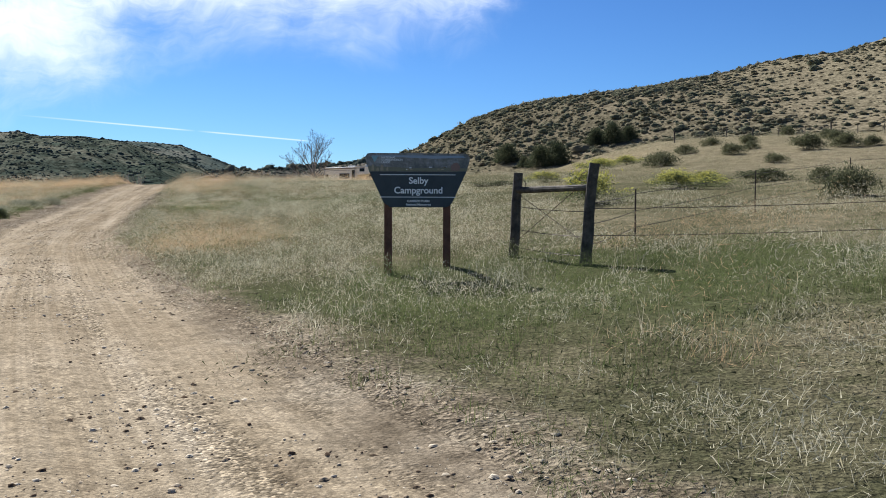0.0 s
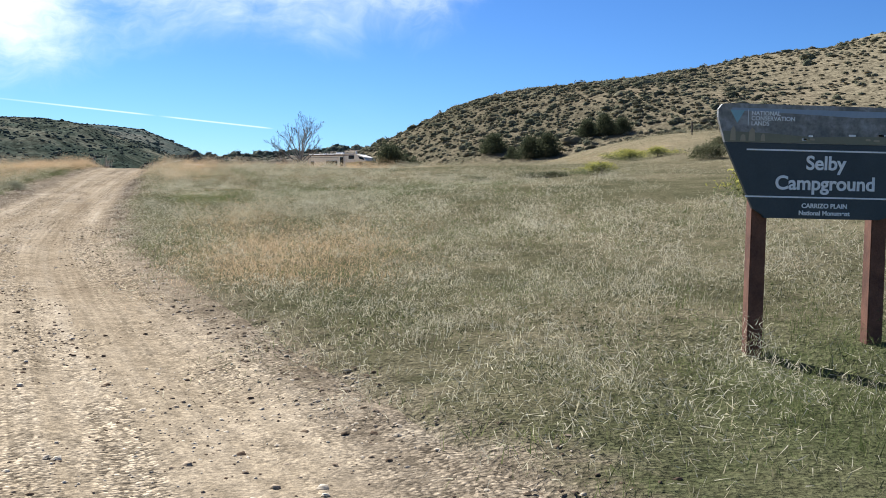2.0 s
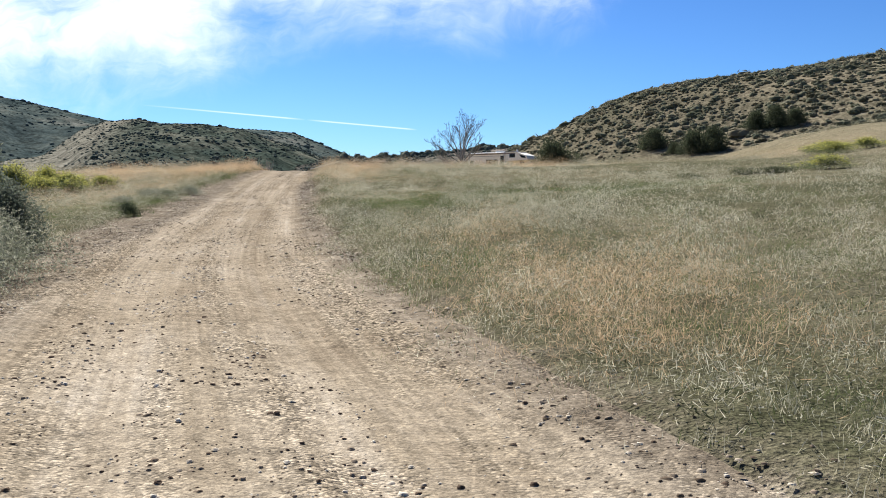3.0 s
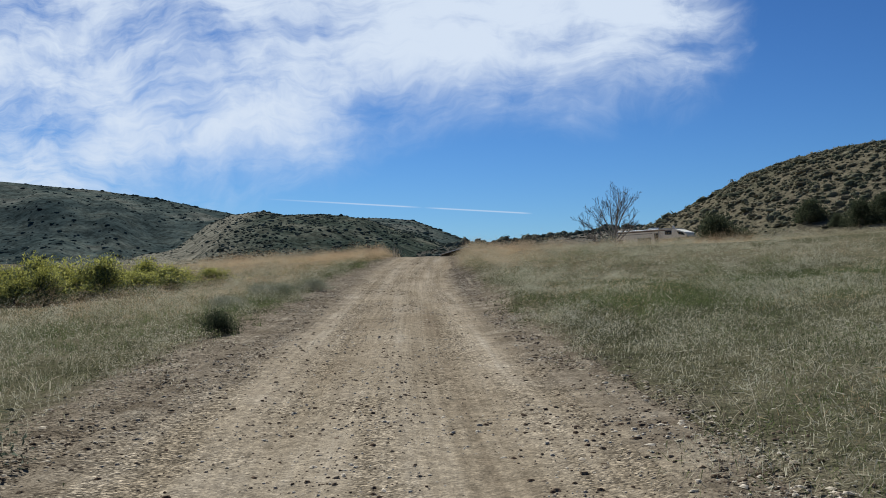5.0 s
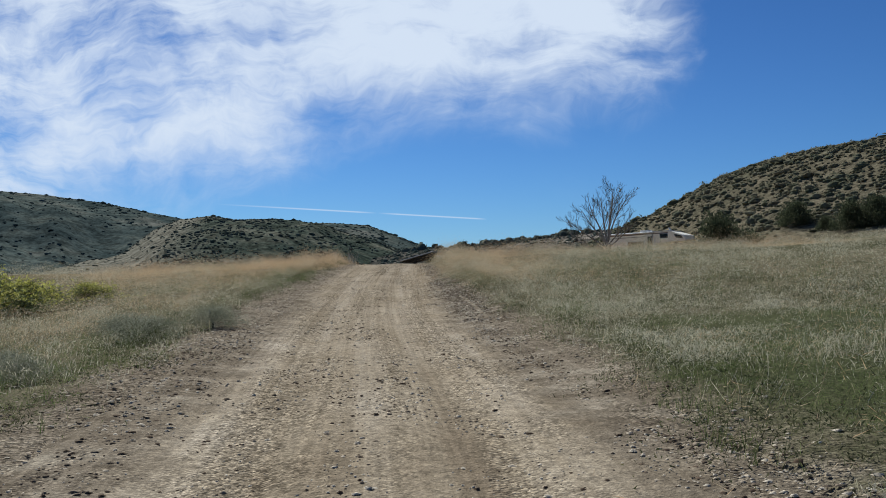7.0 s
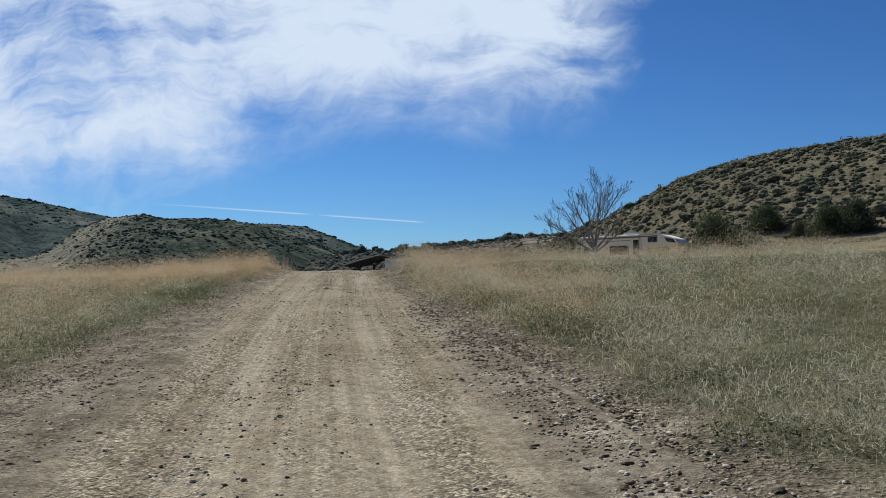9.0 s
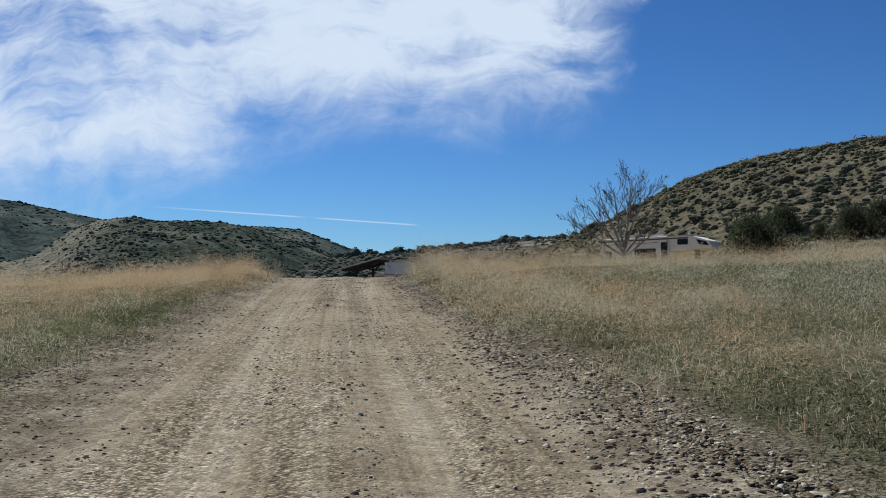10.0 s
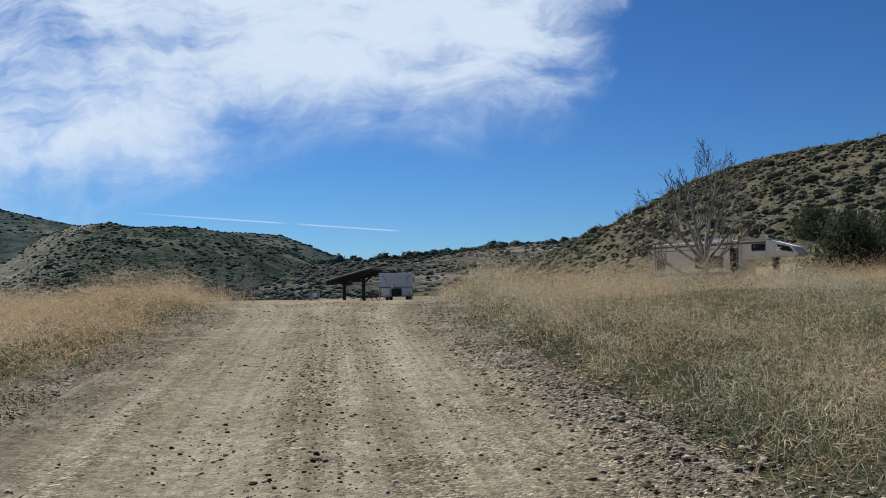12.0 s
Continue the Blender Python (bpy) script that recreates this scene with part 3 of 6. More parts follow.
def far_hill(eye, bearings, near, ridge, low, seed, gully, steps=46, width=170, bend=1.2):
    """A far hill by bearing (degrees, clockwise from +y) and the height of its skyline over the eye, in degrees. Returns its surface as a function and its grid."""
    az, el = np.array(bearings).T

    def surface(a, r):
        top = eye[2] + ridge * np.tan(np.radians(np.interp(a, az, el)))
        t = (r - near) / (ridge - near)
        rise = np.where(t < 1, np.clip(t, 0, 1) ** bend, 1 - 0.5 * (t - 1))
        g = gully * rough(a * ridge / 57.3, r * 0.45, ridge / 7, 4, seed) * np.clip(4.2 * t * (1.02 - t), 0, 1)
        x, y = eye[0] + r * np.sin(np.radians(a)), eye[1] + r * np.cos(np.radians(a))
        return x, y, low + (top - low) * rise + g

    a, r = np.linspace(az[0], az[-1], width), near + (ridge - near) * np.linspace(0, 1.25, steps)
    A, R = np.meshgrid(a, r)
    return surface, np.stack(surface(A, R), -1).reshape(-1, 3), width, steps


EYE_MID = (-12.5, 28.8, 2.4)
FAR = [
    ("dark far mountainside covered in low scrub", 700, 1250, 5, 21, 22, M_HILL_HAZED, [(-75, 7.5), (-55, 7.2), (-44, 6.6), (-37.7, 6.16), (-33.3, 5.84), (-30.2, 5.37), (-27, 4.77), (-23, 4.0), (-18, 3.0), (-12, 2.0)]),
    ("dark scrubby far hill with a sloping shoulder", 520, 900, 8, 23, 10, M_HILL_HAZED, [(-27, 3.6), (-23, 4.3), (-20, 4.42), (-18, 4.34), (-15.3, 4.21), (-13.9, 3.66), (-12.2, 2.95), (-11, 2.6), (-8, 1.9)]),
    ("olive scrub hill with a small knob on top", 330, 640, 7, 25, 9, M_HILL_OLIVE, [(-36, 0.6), (-33, 1.2), (-30.2, 2.1), (-29, 2.95), (-27.7, 3.95), (-26.3, 4.55), (-25.2, 4.7), (-24.4, 4.80), (-23.1, 4.55), (-20.7, 4.6), (-18.6, 4.3), (-16, 3.5), (-13, 2.5), (-9, 1.4)]),
    ("low brushy rise behind the campground", 200, 540, 4.6, 27, 1.6, M_HILL_BROWN, [(-34, 1.3), (-24, 1.7), (-18, 2.1), (-14, 2.5), (-11.3, 2.77), (-8.4, 2.85), (-5, 3.29), (-2, 3.6), (2, 3.75), (8, 3.6)]),
]
far_surfaces = []
for label, near_r, ridge_r, low_z, seed, gully, mat, bearings in FAR:
    surface, verts, nx, ny = far_hill(EYE_MID, bearings, near_r, ridge_r, low_z, seed, gully)
    far_surfaces.append((surface, bearings, near_r, ridge_r))
    hill_of("hill", label, verts, nx, ny, mat)


# ---- building helpers ----
def part(name, bm, mat, parent, label=""):
    """Links a bmesh as one mesh object under a thing or under a part."""
    me = bpy.data.meshes.new(name)
    bm.normal_update()
    bm.to_mesh(me)
    bm.free()
    me.materials.append(mat)
    ob = new(name, me)
    ob.parent = parent
    return tagged(ob, label)


def thing(name, place, label, category, turn=0.0, group="", kind="", lean=(0, 0)):
    ob = new(name)
    ob.matrix_world = pose(*place, lean[0], lean[1], turn)
    ob.empty_display_size = 0.2
    return tagged(ob, label, category, group, kind)


def box(centre, size, bevel=0.0, turn=(0, 0, 0), bm=None):
    bm = bm or bmesh.new()
    made = bmesh.ops.create_cube(bm, size=1.0)["verts"]
    m = pose(*centre, *turn) @ Matrix.Diagonal((*size, 1))
    bmesh.ops.transform(bm, matrix=m, verts=made)
    if bevel:
        edges = list({e for v in made for e in v.link_edges})
        bmesh.ops.bevel(bm, geom=edges, offset=bevel, segments=2, affect="EDGES")
    return bm


def tube(points, radii, sides=6, bm=None, jitter=0.0, rnd=random):
    """A tapered tube along points."""
    bm = bm or bmesh.new()
    points = [Vector(p) for p in points]
    rings = []
    for i, p in enumerate(points):
        way = (points[min(i + 1, len(points) - 1)] - points[max(i - 1, 0)]).normalized()
        a = way.orthogonal().normalized() if abs(way.z) > 0.95 else way.cross(Vector((0, 0, 1))).normalized()
        b = way.cross(a)
        r = radii[i] if isinstance(radii, (list, tuple)) else radii
        rings.append([bm.verts.new(p + (a * math.cos(k * math.tau / sides) + b * math.sin(k * math.tau / sides)) * r * (1 + rnd.uniform(-jitter, jitter))) for k in range(sides)])
    for one, two in zip(rings, rings[1:]):
        for k in range(sides):
            bm.faces.new((one[k], one[(k + 1) % sides], two[(k + 1) % sides], two[k]))
    bm.faces.new(rings[0][::-1]), bm.faces.new(rings[-1])
    return bm


def outline(points, y0, y1, bm=None):
    """A slab cut to an outline in x and z, from y0 to y1."""
    bm = bm or bmesh.new()
    a = [bm.verts.new((x, y0, z)) for x, z in points]
    b = [bm.verts.new((x, y1, z)) for x, z in points]
    bm.faces.new(a), bm.faces.new(b[::-1])
    n = len(points)
    for i in range(n):
        bm.faces.new((a[i], b[i], b[(i + 1) % n], a[(i + 1) % n]))
    bmesh.ops.recalc_face_normals(bm, faces=bm.faces)
    return bm


def rounded(x0, x1, z0, z1, r, n=4):
    pts = []
    for cx, cz, a in ((x1 - r, z1 - r, 0), (x0 + r, z1 - r, 90), (x0 + r, z0 + r, 180), (x1 - r, z0 + r, 270)):
        pts += [(cx + r * math.cos(radians(a + 90 * k / n)), cz + r * math.sin(radians(a + 90 * k / n))) for k in range(n + 1)]
    return pts


def lettering(text, size, x, y, z, mat, parent, align="CENTER", depth=0.003, bold=0.0):
    """Raised letters that face -y, standing on (x, y, z), each a part of its own."""
    cu = bpy.data.curves.new("lettering", "FONT")
    cu.body, cu.size, cu.align_x, cu.extrude, cu.offset = text, size, align, depth, bold
    tmp = new("lettering", cu)
    me = bpy.data.meshes.new_from_object(tmp.evaluated_get(bpy.context.evaluated_depsgraph_get()))
    bpy.data.objects.remove(tmp)
    bm = bmesh.new()
    bm.from_mesh(me)
    left, islands = set(bm.verts), []
    while left:
        todo, island = [left.pop()], []
        while todo:
            v = todo.pop()
            island.append(v)
            for e in v.link_edges:
                o = e.other_vert(v)
                if o in left:
                    left.remove(o)
                    todo.append(o)
        islands.append((min(v.co.x for v in island), max(v.co.x for v in island), island))
    islands.sort(key=lambda i: i[0])
    groups = []
    for lo, hi, island in islands:
        if groups and (lo + hi) / 2 < groups[-1][0]:
            groups[-1] = [max(hi, groups[-1][0]), groups[-1][1] + island]
        else:
            groups.append([hi, list(island)])
    for _, verts in groups:
        index = {v: k for k, v in enumerate(verts)}
        faces = [[index[v] for v in f.verts] for f in bm.faces if f.verts[0] in index]
        letter = bpy.data.meshes.new("letter")
        letter.from_pydata([tuple(v.co) for v in verts], [], faces)
        letter.materials.append(mat)
        ob = new("letter", letter)
        ob.parent, ob.matrix_local = parent, pose(x, y, z, 90)
    bm.free()


def gz(x, y):
    return float(ground_z(x, y))


# ---- the campground sign ----
SX, SY, SZ = -0.48, 17.55, 0.62
sign = thing("campground_sign", (SX, SY, SZ), "dark slate campground sign board on two stained timber posts", "sign")
for x in (-0.55, 0.55):
    base = gz(SX + x, SY) - SZ
    post = box((x, 0.09, (base - 0.3 + 1.75) / 2), (0.14, 0.14, 1.75 - base + 0.3), 0.008)
    part("post", post, M_REDWOOD, sign, "red-brown stained square timber post")
board = [(-0.90, 1.86), (-0.63, 1.28)] + [(-0.60 + 0.03 * k, 1.28 - 0.075 + 0.018 * (3 - k)) for k in range(1, 3)] + [(-0.52, 1.195), (0.52, 1.195), (0.57, 1.21), (0.61, 1.235), (0.65, 1.28), (0.915, 1.86)]
panel = part("panel", outline(board, -0.02, 0.02), M_SLATE, sign, "dark slate-grey painted board")
M_PHOTO = material("printed_header", [(0.14, 0.145, 0.14), (0.22, 0.215, 0.195), (0.32, 0.32, 0.31)], 5.0, 26.0, 0.4, 0.5, 0.03)
header_pts = [(-0.90, 1.862), (0.915, 1.862), (0.975, 2.06), (0.97, 2.13), (0.93, 2.18), (0.86, 2.195), (-0.85, 2.205), (-0.93, 2.195), (-0.965, 2.15), (-0.965, 2.08)]
header = part("header_panel", outline(header_pts, -0.024, 0.02), M_PHOTO, sign, "printed landscape strip in faded greys")
M_SAGE_INK, M_TAN_INK, M_BLUE_INK, M_BROWN_INK = plain("olive_ink", (0.20, 0.19, 0.12), 0.5), plain("tan_ink", (0.36, 0.30, 0.20), 0.5), plain("blue_ink", (0.26, 0.45, 0.50), 0.5), plain("brown_ink", (0.24, 0.15, 0.12), 0.5)
M_SKY_INK = plain("grey_blue_ink", (0.30, 0.36, 0.43), 0.5)
part("printed_sky", outline([(-0.84, 2.165), (0.85, 2.155), (0.90, 2.12), (0.3, 2.10), (-0.3, 2.125), (-0.86, 2.14)], -0.026, -0.0245), M_SKY_INK, header)
part("printed_plain", outline([(-0.90, 1.866), (0.91, 1.866), (0.93, 1.92), (0.4, 1.935), (-0.1, 1.92), (-0.5, 1.945), (-0.92, 1.96)], -0.026, -0.0245), M_SAGE_INK, header)
rnd = random.Random(4)
for x, w, h in ((-0.83, 0.05, 0.13), (-0.66, 0.06, 0.12), (-0.56, 0.04, 0.07), (-0.74, 0.05, 0.06)):
    part("printed_tuft", outline([(x - w / 2, 1.875), (x + w / 2, 1.875), (x + w * 0.4, 1.875 + h * 0.8), (x, 1.875 + h), (x - w * 0.4, 1.875 + h * 0.7)], -0.0285, -0.0265), M_TAN_INK, header)
for k in range(9):
    x, z, w = rnd.uniform(-0.35, 0.55), rnd.uniform(1.885, 1.95), rnd.uniform(0.03, 0.07)
    part("printed_patch", outline(rounded(x, x + w, z, z + 0.018, 0.006, 2), -0.0285, -0.0265), M_WHITE if k % 2 else M_TAN_INK, header)
part("printed_patch", outline([(0.63, 1.875), (0.78, 1.875), (0.80, 1.96), (0.74, 2.03), (0.68, 2.02), (0.62, 1.96)], -0.0285, -0.0265), M_BROWN_INK, header)
part("emblem", outline([(-0.86, 2.145), (-0.73, 2.145), (-0.795, 2.03)], -0.0285, -0.0265), M_BLUE_INK, header, "blue-green triangular emblem")
part("rule", outline([(-0.70, 2.01), (-0.695, 2.01), (-0.695, 2.15), (-0.70, 2.15)], -0.0285, -0.0265), M_WHITE, header)
for k, word in enumerate(("NATIONAL", "CONSERVATION", "LANDS")):
    lettering(word, 0.052, -0.67, -0.0275, 2.103 - 0.045 * k, M_WHITE, header, "LEFT", 0.001, 0.0012)
for z in (1.80, 1.385):
    part("rule", box((0.005, -0.022, z), (1.41, 0.004, 0.014)), M_WHITE, panel)
lettering("Selby", 0.172, 0.02, -0.022, 1.635, M_WHITE, panel, bold=0.0042)
lettering("Campground", 0.172, 0.02, -0.022, 1.455, M_WHITE, panel, bold=0.0042)
lettering("CARRIZO PLAIN", 0.057, 0.02, -0.022, 1.292, M_WHITE, panel, bold=0.0016)
lettering("National Monument", 0.057, 0.02, -0.022, 1.228, M_WHITE, panel, bold=0.0016)

# ---- the fence with its timber brace ----
fence = thing("wire_fence", (2.0, 17.6, gz(2.0, 17.6)), "barbed wire fence with a rough timber corner brace", "fence")
F0 = fence.matrix_world.translation
rnd = random.Random(9)


def local(p):
    return Vector(p) - F0


def log(a, b, r0, r1, name, mat, parent, bends=7, wob=0.012):
    a, b = local(a), local(b)
    pts = [a.lerp(b, k / bends) + Vector((rnd.uniform(-wob, wob), rnd.uniform(-wob, wob), 0)) for k in range(bends + 1)]
    return part(name, tube(pts, [r0 + (r1 - r0) * k / bends for k in range(bends + 1)], 9, jitter=0.08, rnd=rnd), mat, parent)


log((1.37, 18.38, gz(1.37, 18.38) - 0.4), (1.46, 18.38, 2.50), 0.105, 0.088, "post", M_TIMBER, fence)
log((2.52, 16.81, gz(2.52, 16.81) - 0.4), (2.70, 16.81, 2.60), 0.115, 0.095, "post", M_TIMBER, fence)
log((1.44, 18.36, 2.16), (2.63, 16.83, 2.17), 0.065, 0.06, "rail", M_TIMBER, fence)


def wire(pts, sag=0.02, name="wire"):
    fine = []
    for a, b in zip(pts, pts[1:]):
        a, b = local(a), local(b)
        for k in range(10):
            t = k / 10
            fine.append(a.lerp(b, t) - Vector((0, 0, sag * 4 * t * (1 - t))))
    fine.append(local(pts[-1]))
    bm = tube(fine, 0.0062, 4)
    for p in fine[2::3]:                                                    # barbs
        for _ in range(2):
            d = Vector((rnd.uniform(-1, 1), rnd.uniform(-1, 1), rnd.uniform(-1, 1))).normalized() * 0.022
            tube([p - d, p + d], 0.0025, 3, bm)
    return part(name, bm, M_WIRE, fence)


T_POSTS = [(4.3, 21.0), (8.8, 26.5), (14.5, 33.5), (21, 41), (28, 49)]
for x, y in T_POSTS:
    z = gz(x, y)
    bm = box((x - F0.x, y - F0.y, z + 0.45 - F0.z), (0.035, 0.006, 1.5))
    box((x - F0.x, y + 0.016 - F0.y, z + 0.45 - F0.z), (0.006, 0.03, 1.5), bm=bm)
    part("t_post", bm, M_TPOST, fence, "rusty steel stake")
for h in (0.35, 0.72, 1.1):
    wire([(2.62, 16.81, gz(2.6, 16.8) + h)] + [(x, y, gz(x, y) + h) for x, y in T_POSTS], 0.03)
for h in (0.42, 0.90):
    wire([(2.62, 16.75, gz(2.6, 16.8) + h + 0.1), (8.5, 16.2, gz(2.6, 16.8) + h + 0.28), (16, 15.6, gz(2.6, 16.8) + h + 0.5)], 0.03)
for h in (0.55, 1.0, 0.2):
    wire([(1.42, 18.38, gz(1.4, 18.4) + h), (2.6, 16.81, gz(2.6, 16.8) + h - 0.05)], 0.03)
wire([(1.42, 18.38, 1.15), (2.62, 16.81, 2.35)], 0.0)
wire([(1.45, 18.38, 2.1), (2.58, 16.81, 1.15)], 0.0)
wire([(1.46, 18.30, 2.35), (1.60, 18.1, 2.28), (1.58, 18.12, 2.15), (1.44, 18.3, 2.2)], -0.05)
wire([(2.66, 16.81, 2.2), (2.45, 17.0, 2.3), (2.55, 16.9, 2.45), (2.68, 16.8, 2.4)], -0.04)

far_fence = thing("wire_fence", (30, 120, 8.0), "line of old fence stakes climbing the dry hillside", "fence")
F0 = far_fence.matrix_world.translation
for k in range(13):
    x, y = 29 + 3.1 * k, 118 - 0.4 * k
    z = max(gz(x, y), float(right_hill_z(np.array(x), np.array(y))))
    part("post", tube([local((x, y, z - 0.3)), local((x + rnd.uniform(-0.08, 0.08), y, z + (1.5 if k in (0, 6) else 1.15)))], 0.09 if k in (0, 6) else 0.055, 6), M_TIMBER, far_fence)


# ---- the fifth-wheel trailer ----
def trailer():
    t = thing("travel_trailer", (-17.2, 135.6, 5.2), "cream fifth-wheel travel trailer with brown stripes, parked behind grass", "trailer", turn=-30.6)
    H1, D = 3.3, 2.4
    body = outline([(0, 0.55), (5.7, 0.55), (5.85, 2.2), (8.1, 2.36), (8.9, 2.33), (9.02, 2.46), (8.72, 2.93), (7.37, 3.36), (0.12, H1), (0, H1 - 0.12)], 0, D)
    bmesh.ops.bevel(body, geom=[e for e in body.edges if e.calc_length() > 0.5], offset=0.04, segments=2, affect="EDGES")
    body = part("body", body, M_RV, t, "cream fibreglass shell with an overhanging nose")
    part("roof", outline([(0.05, H1 + 0.01), (7.37, 3.37), (7.37, 3.43), (0.05, H1 + 0.07)], -0.04, D + 0.04), M_RV_ROOF, t, "white membrane roof with a rounded edge")
    for z0, z1, x1 in ((H1 - 0.20, H1 - 0.10, 7.2), (H1 - 0.42, H1 - 0.38, 4.7), (1.30, 1.48, 5.7)):
        part("stripe", outline([(0.05, z0), (x1, z0 + 0.008 * x1), (x1, z1 + 0.008 * x1), (0.05, z1)], -0.006, 0.0), M_BROWN, t, "brown painted stripe")
    for x0, x1, z0, z1 in ((0.30, 0.82, 1.75, 2.38), (2.81, 4.55, 1.75, 2.48), (6.34, 7.15, 2.72, 3.12)):
        win = part("window", outline(rounded(x0, x1, z0, z1, 0.07), -0.012, 0.01), M_GLASS, t, "dark tinted window")
        ring = outline(rounded(x0 - 0.04, x1 + 0.04, z0 - 0.04, z1 + 0.04, 0.09), -0.008, 0.0)
        part("window_frame", ring, M_STEEL, win)
    door = part("door", outline(rounded(4.92, 5.62, 0.85, 3.02, 0.06), -0.03, -0.002), M_RV, t, "entry door with a dark screen")
    part("screen", outline(rounded(5.0, 5.54, 1.0, 2.94, 0.05), -0.036, -0.031), M_GLASS, door)
    part("handle", box((4.97, -0.045, 1.75), (0.05, 0.03, 0.12), 0.008), M_STEEL, door)
    part("door_trim", box((5.72, -0.03, 1.95), (0.07, 0.05, 2.3), 0.01), M_RV_ROOF, t)
    # slanting window of the nose
    part("nose_window", outline([(8.05, 2.68), (8.80, 2.56), (8.58, 2.88), (7.80, 3.06)], -0.012, 0.01), M_GLASS, t, "slanted dark nose window")
    awning = tube([(0.15, -0.10, H1 - 0.02), (5.6, -0.10, H1 + 0.02)], 0.07, 10)
    awning = part("awning", awning, M_RV_ROOF, t, "rolled white awning")
    for x in (0.2, 5.55):
        part("awning_arm", box((x, -0.07, 2.1), (0.05, 0.05, 2.3), 0.006), M_STEEL, awning)
    ac = box((4.2, 1.2, H1 + 0.20), (1.05, 0.8, 0.28), 0.07)
    part("air_conditioner", ac, M_RV_ROOF, t, "white rooftop air conditioner")
    for x, y in ((1.9, 0.9), (2.9, 1.5)):
        part("roof_vent", box((x, y, H1 + 0.13), (0.4, 0.4, 0.12), 0.03), M_RV_ROOF, t)
    part("roof_vent", box((7.1, 0.6, H1 + 0.24), (0.10, 0.32, 0.36), 0.02, (0, -25, 0)), M_RV_ROOF, t, "tilted open roof vent lid")
    ladder = tube([(-0.08, 0.3, 0.9), (-0.08, 0.3, H1 + 0.12), (0.35, 0.3, H1 + 0.2)], 0.018, 6)
    tube([(-0.08, 0.75, 0.9), (-0.08, 0.75, H1 + 0.12), (0.35, 0.75, H1 + 0.2)], 0.018, 6, ladder)
    for k in range(6):
        tube([(-0.08, 0.3, 1.1 + 0.32 * k), (-0.08, 0.75, 1.1 + 0.32 * k)], 0.014, 6, ladder)
    part("ladder", ladder, M_STEEL, t)
    for x in (2.6, 3.45):
        for y in (0.12, D - 0.12):
            tyre = part("wheel", tube([(x, y - 0.11, 0.36), (x, y + 0.11, 0.36)], 0.36, 18), M_RUBBER, t, "black tyre with a steel rim")
            part("rim", tube([(x, y - 0.13, 0.36), (x, y + 0.13, 0.36)], 0.19, 14), M_STEEL, tyre)
    for y in (0.3, D - 0.3):
        part("jack", box((5.5, y, 0.28), (0.09, 0.09, 0.56), 0.01), M_STEEL, t)
    part("hitch", box((7.4, D / 2, 1.75), (0.35, 0.35, 1.2), 0.03), M_RUBBER, t)
    step_bm = box((5.27, -0.22, 0.45), (0.6, 0.3, 0.04), 0.008)
    part("step", step_bm, M_STEEL, t)


trailer()


# ---- picnic shelter, camper, grill box ----
def shelter():
    s = thing("picnic_shelter", (-40.85, 158.0, 5.25), "open picnic shelter with a sloping slab roof on timber posts", "shelter", turn=-8.0)
    M_ROOFING = material("shelter_roofing", [(0.13, 0.125, 0.12), (0.20, 0.19, 0.18)], 1.0, 12.0, 0.25, 0.8, 0.3)
    M_BEAM = material("dark_shelter_timber", [(0.022, 0.020, 0.018), (0.05, 0.045, 0.04)], 4.0, 40.0, 0.3, 0.85, 0.4)
    tilt = (0, -14.0, 0)
    part("roof", box((0.0, 0.0, 2.42), (4.7, 4.2, 0.10), 0.02, tilt), M_ROOFING, s, "sloping brown sheet roof")
    # the glare along the metal edge is put into this pale colour
    part("fascia", box((0.0, -2.12, 2.44), (4.74, 0.05, 0.09), 0.01, tilt), M_RV_ROOF, s, "metal roof edge, pale for its glare")
    for y in (-1.5, -0.5, 0.5, 1.5):
        part("rafter", box((0.0, y, 2.28), (4.4, 0.09, 0.18), 0.01, tilt), M_BEAM, s)
    for x, y in ((-0.55, -1.3), (0.4, 1.3)):
        top = 2.3 + x * 0.296
        part("post", box((x, y, top / 2), (0.24, 0.24, top), 0.015), M_BEAM, s, "dark square timber post")
        part("knee_brace", box((x + 0.62, y, top - 0.22), (1.25, 0.14, 0.14), 0.01, (0, -38, 0)), M_BEAM, s)
        part("knee_brace", box((x - 0.55, y, top - 0.34), (1.05, 0.14, 0.14), 0.01, (0, 26, 0)), M_BEAM, s)
    for y in (-1.3, 1.3):
        part("beam", box((0.1, y, 2.14), (3.4, 0.14, 0.2), 0.012, (0, -13, 0)), M_BEAM, s)
    table = thing("picnic_table", (-39.4, 157.0, 5.27), "brown timber picnic table under the shelter", "table", turn=80)
    for k in range(5):
        part("board", box((0, -0.32 + 0.16 * k, 0.75), (1.9, 0.145, 0.04), 0.005), M_TIMBER, table)
    for y in (-0.72, 0.72):
        for k in range(2):
            part("bench_board", box((0, y - 0.07 + 0.14 * k, 0.44), (1.9, 0.13, 0.04), 0.005), M_TIMBER, table)
    for x in (-0.65, 0.65):
        for sgn in (-1, 1):
            part("leg", box((x, sgn * 0.42, 0.37), (0.09, 0.05, 0.86), 0.005, (sgn * 32, 0, 0)), M_TIMBER, table)
        part("crossbeam", box((x, 0, 0.41), (0.05, 1.6, 0.09), 0.005), M_TIMBER, table)


shelter()


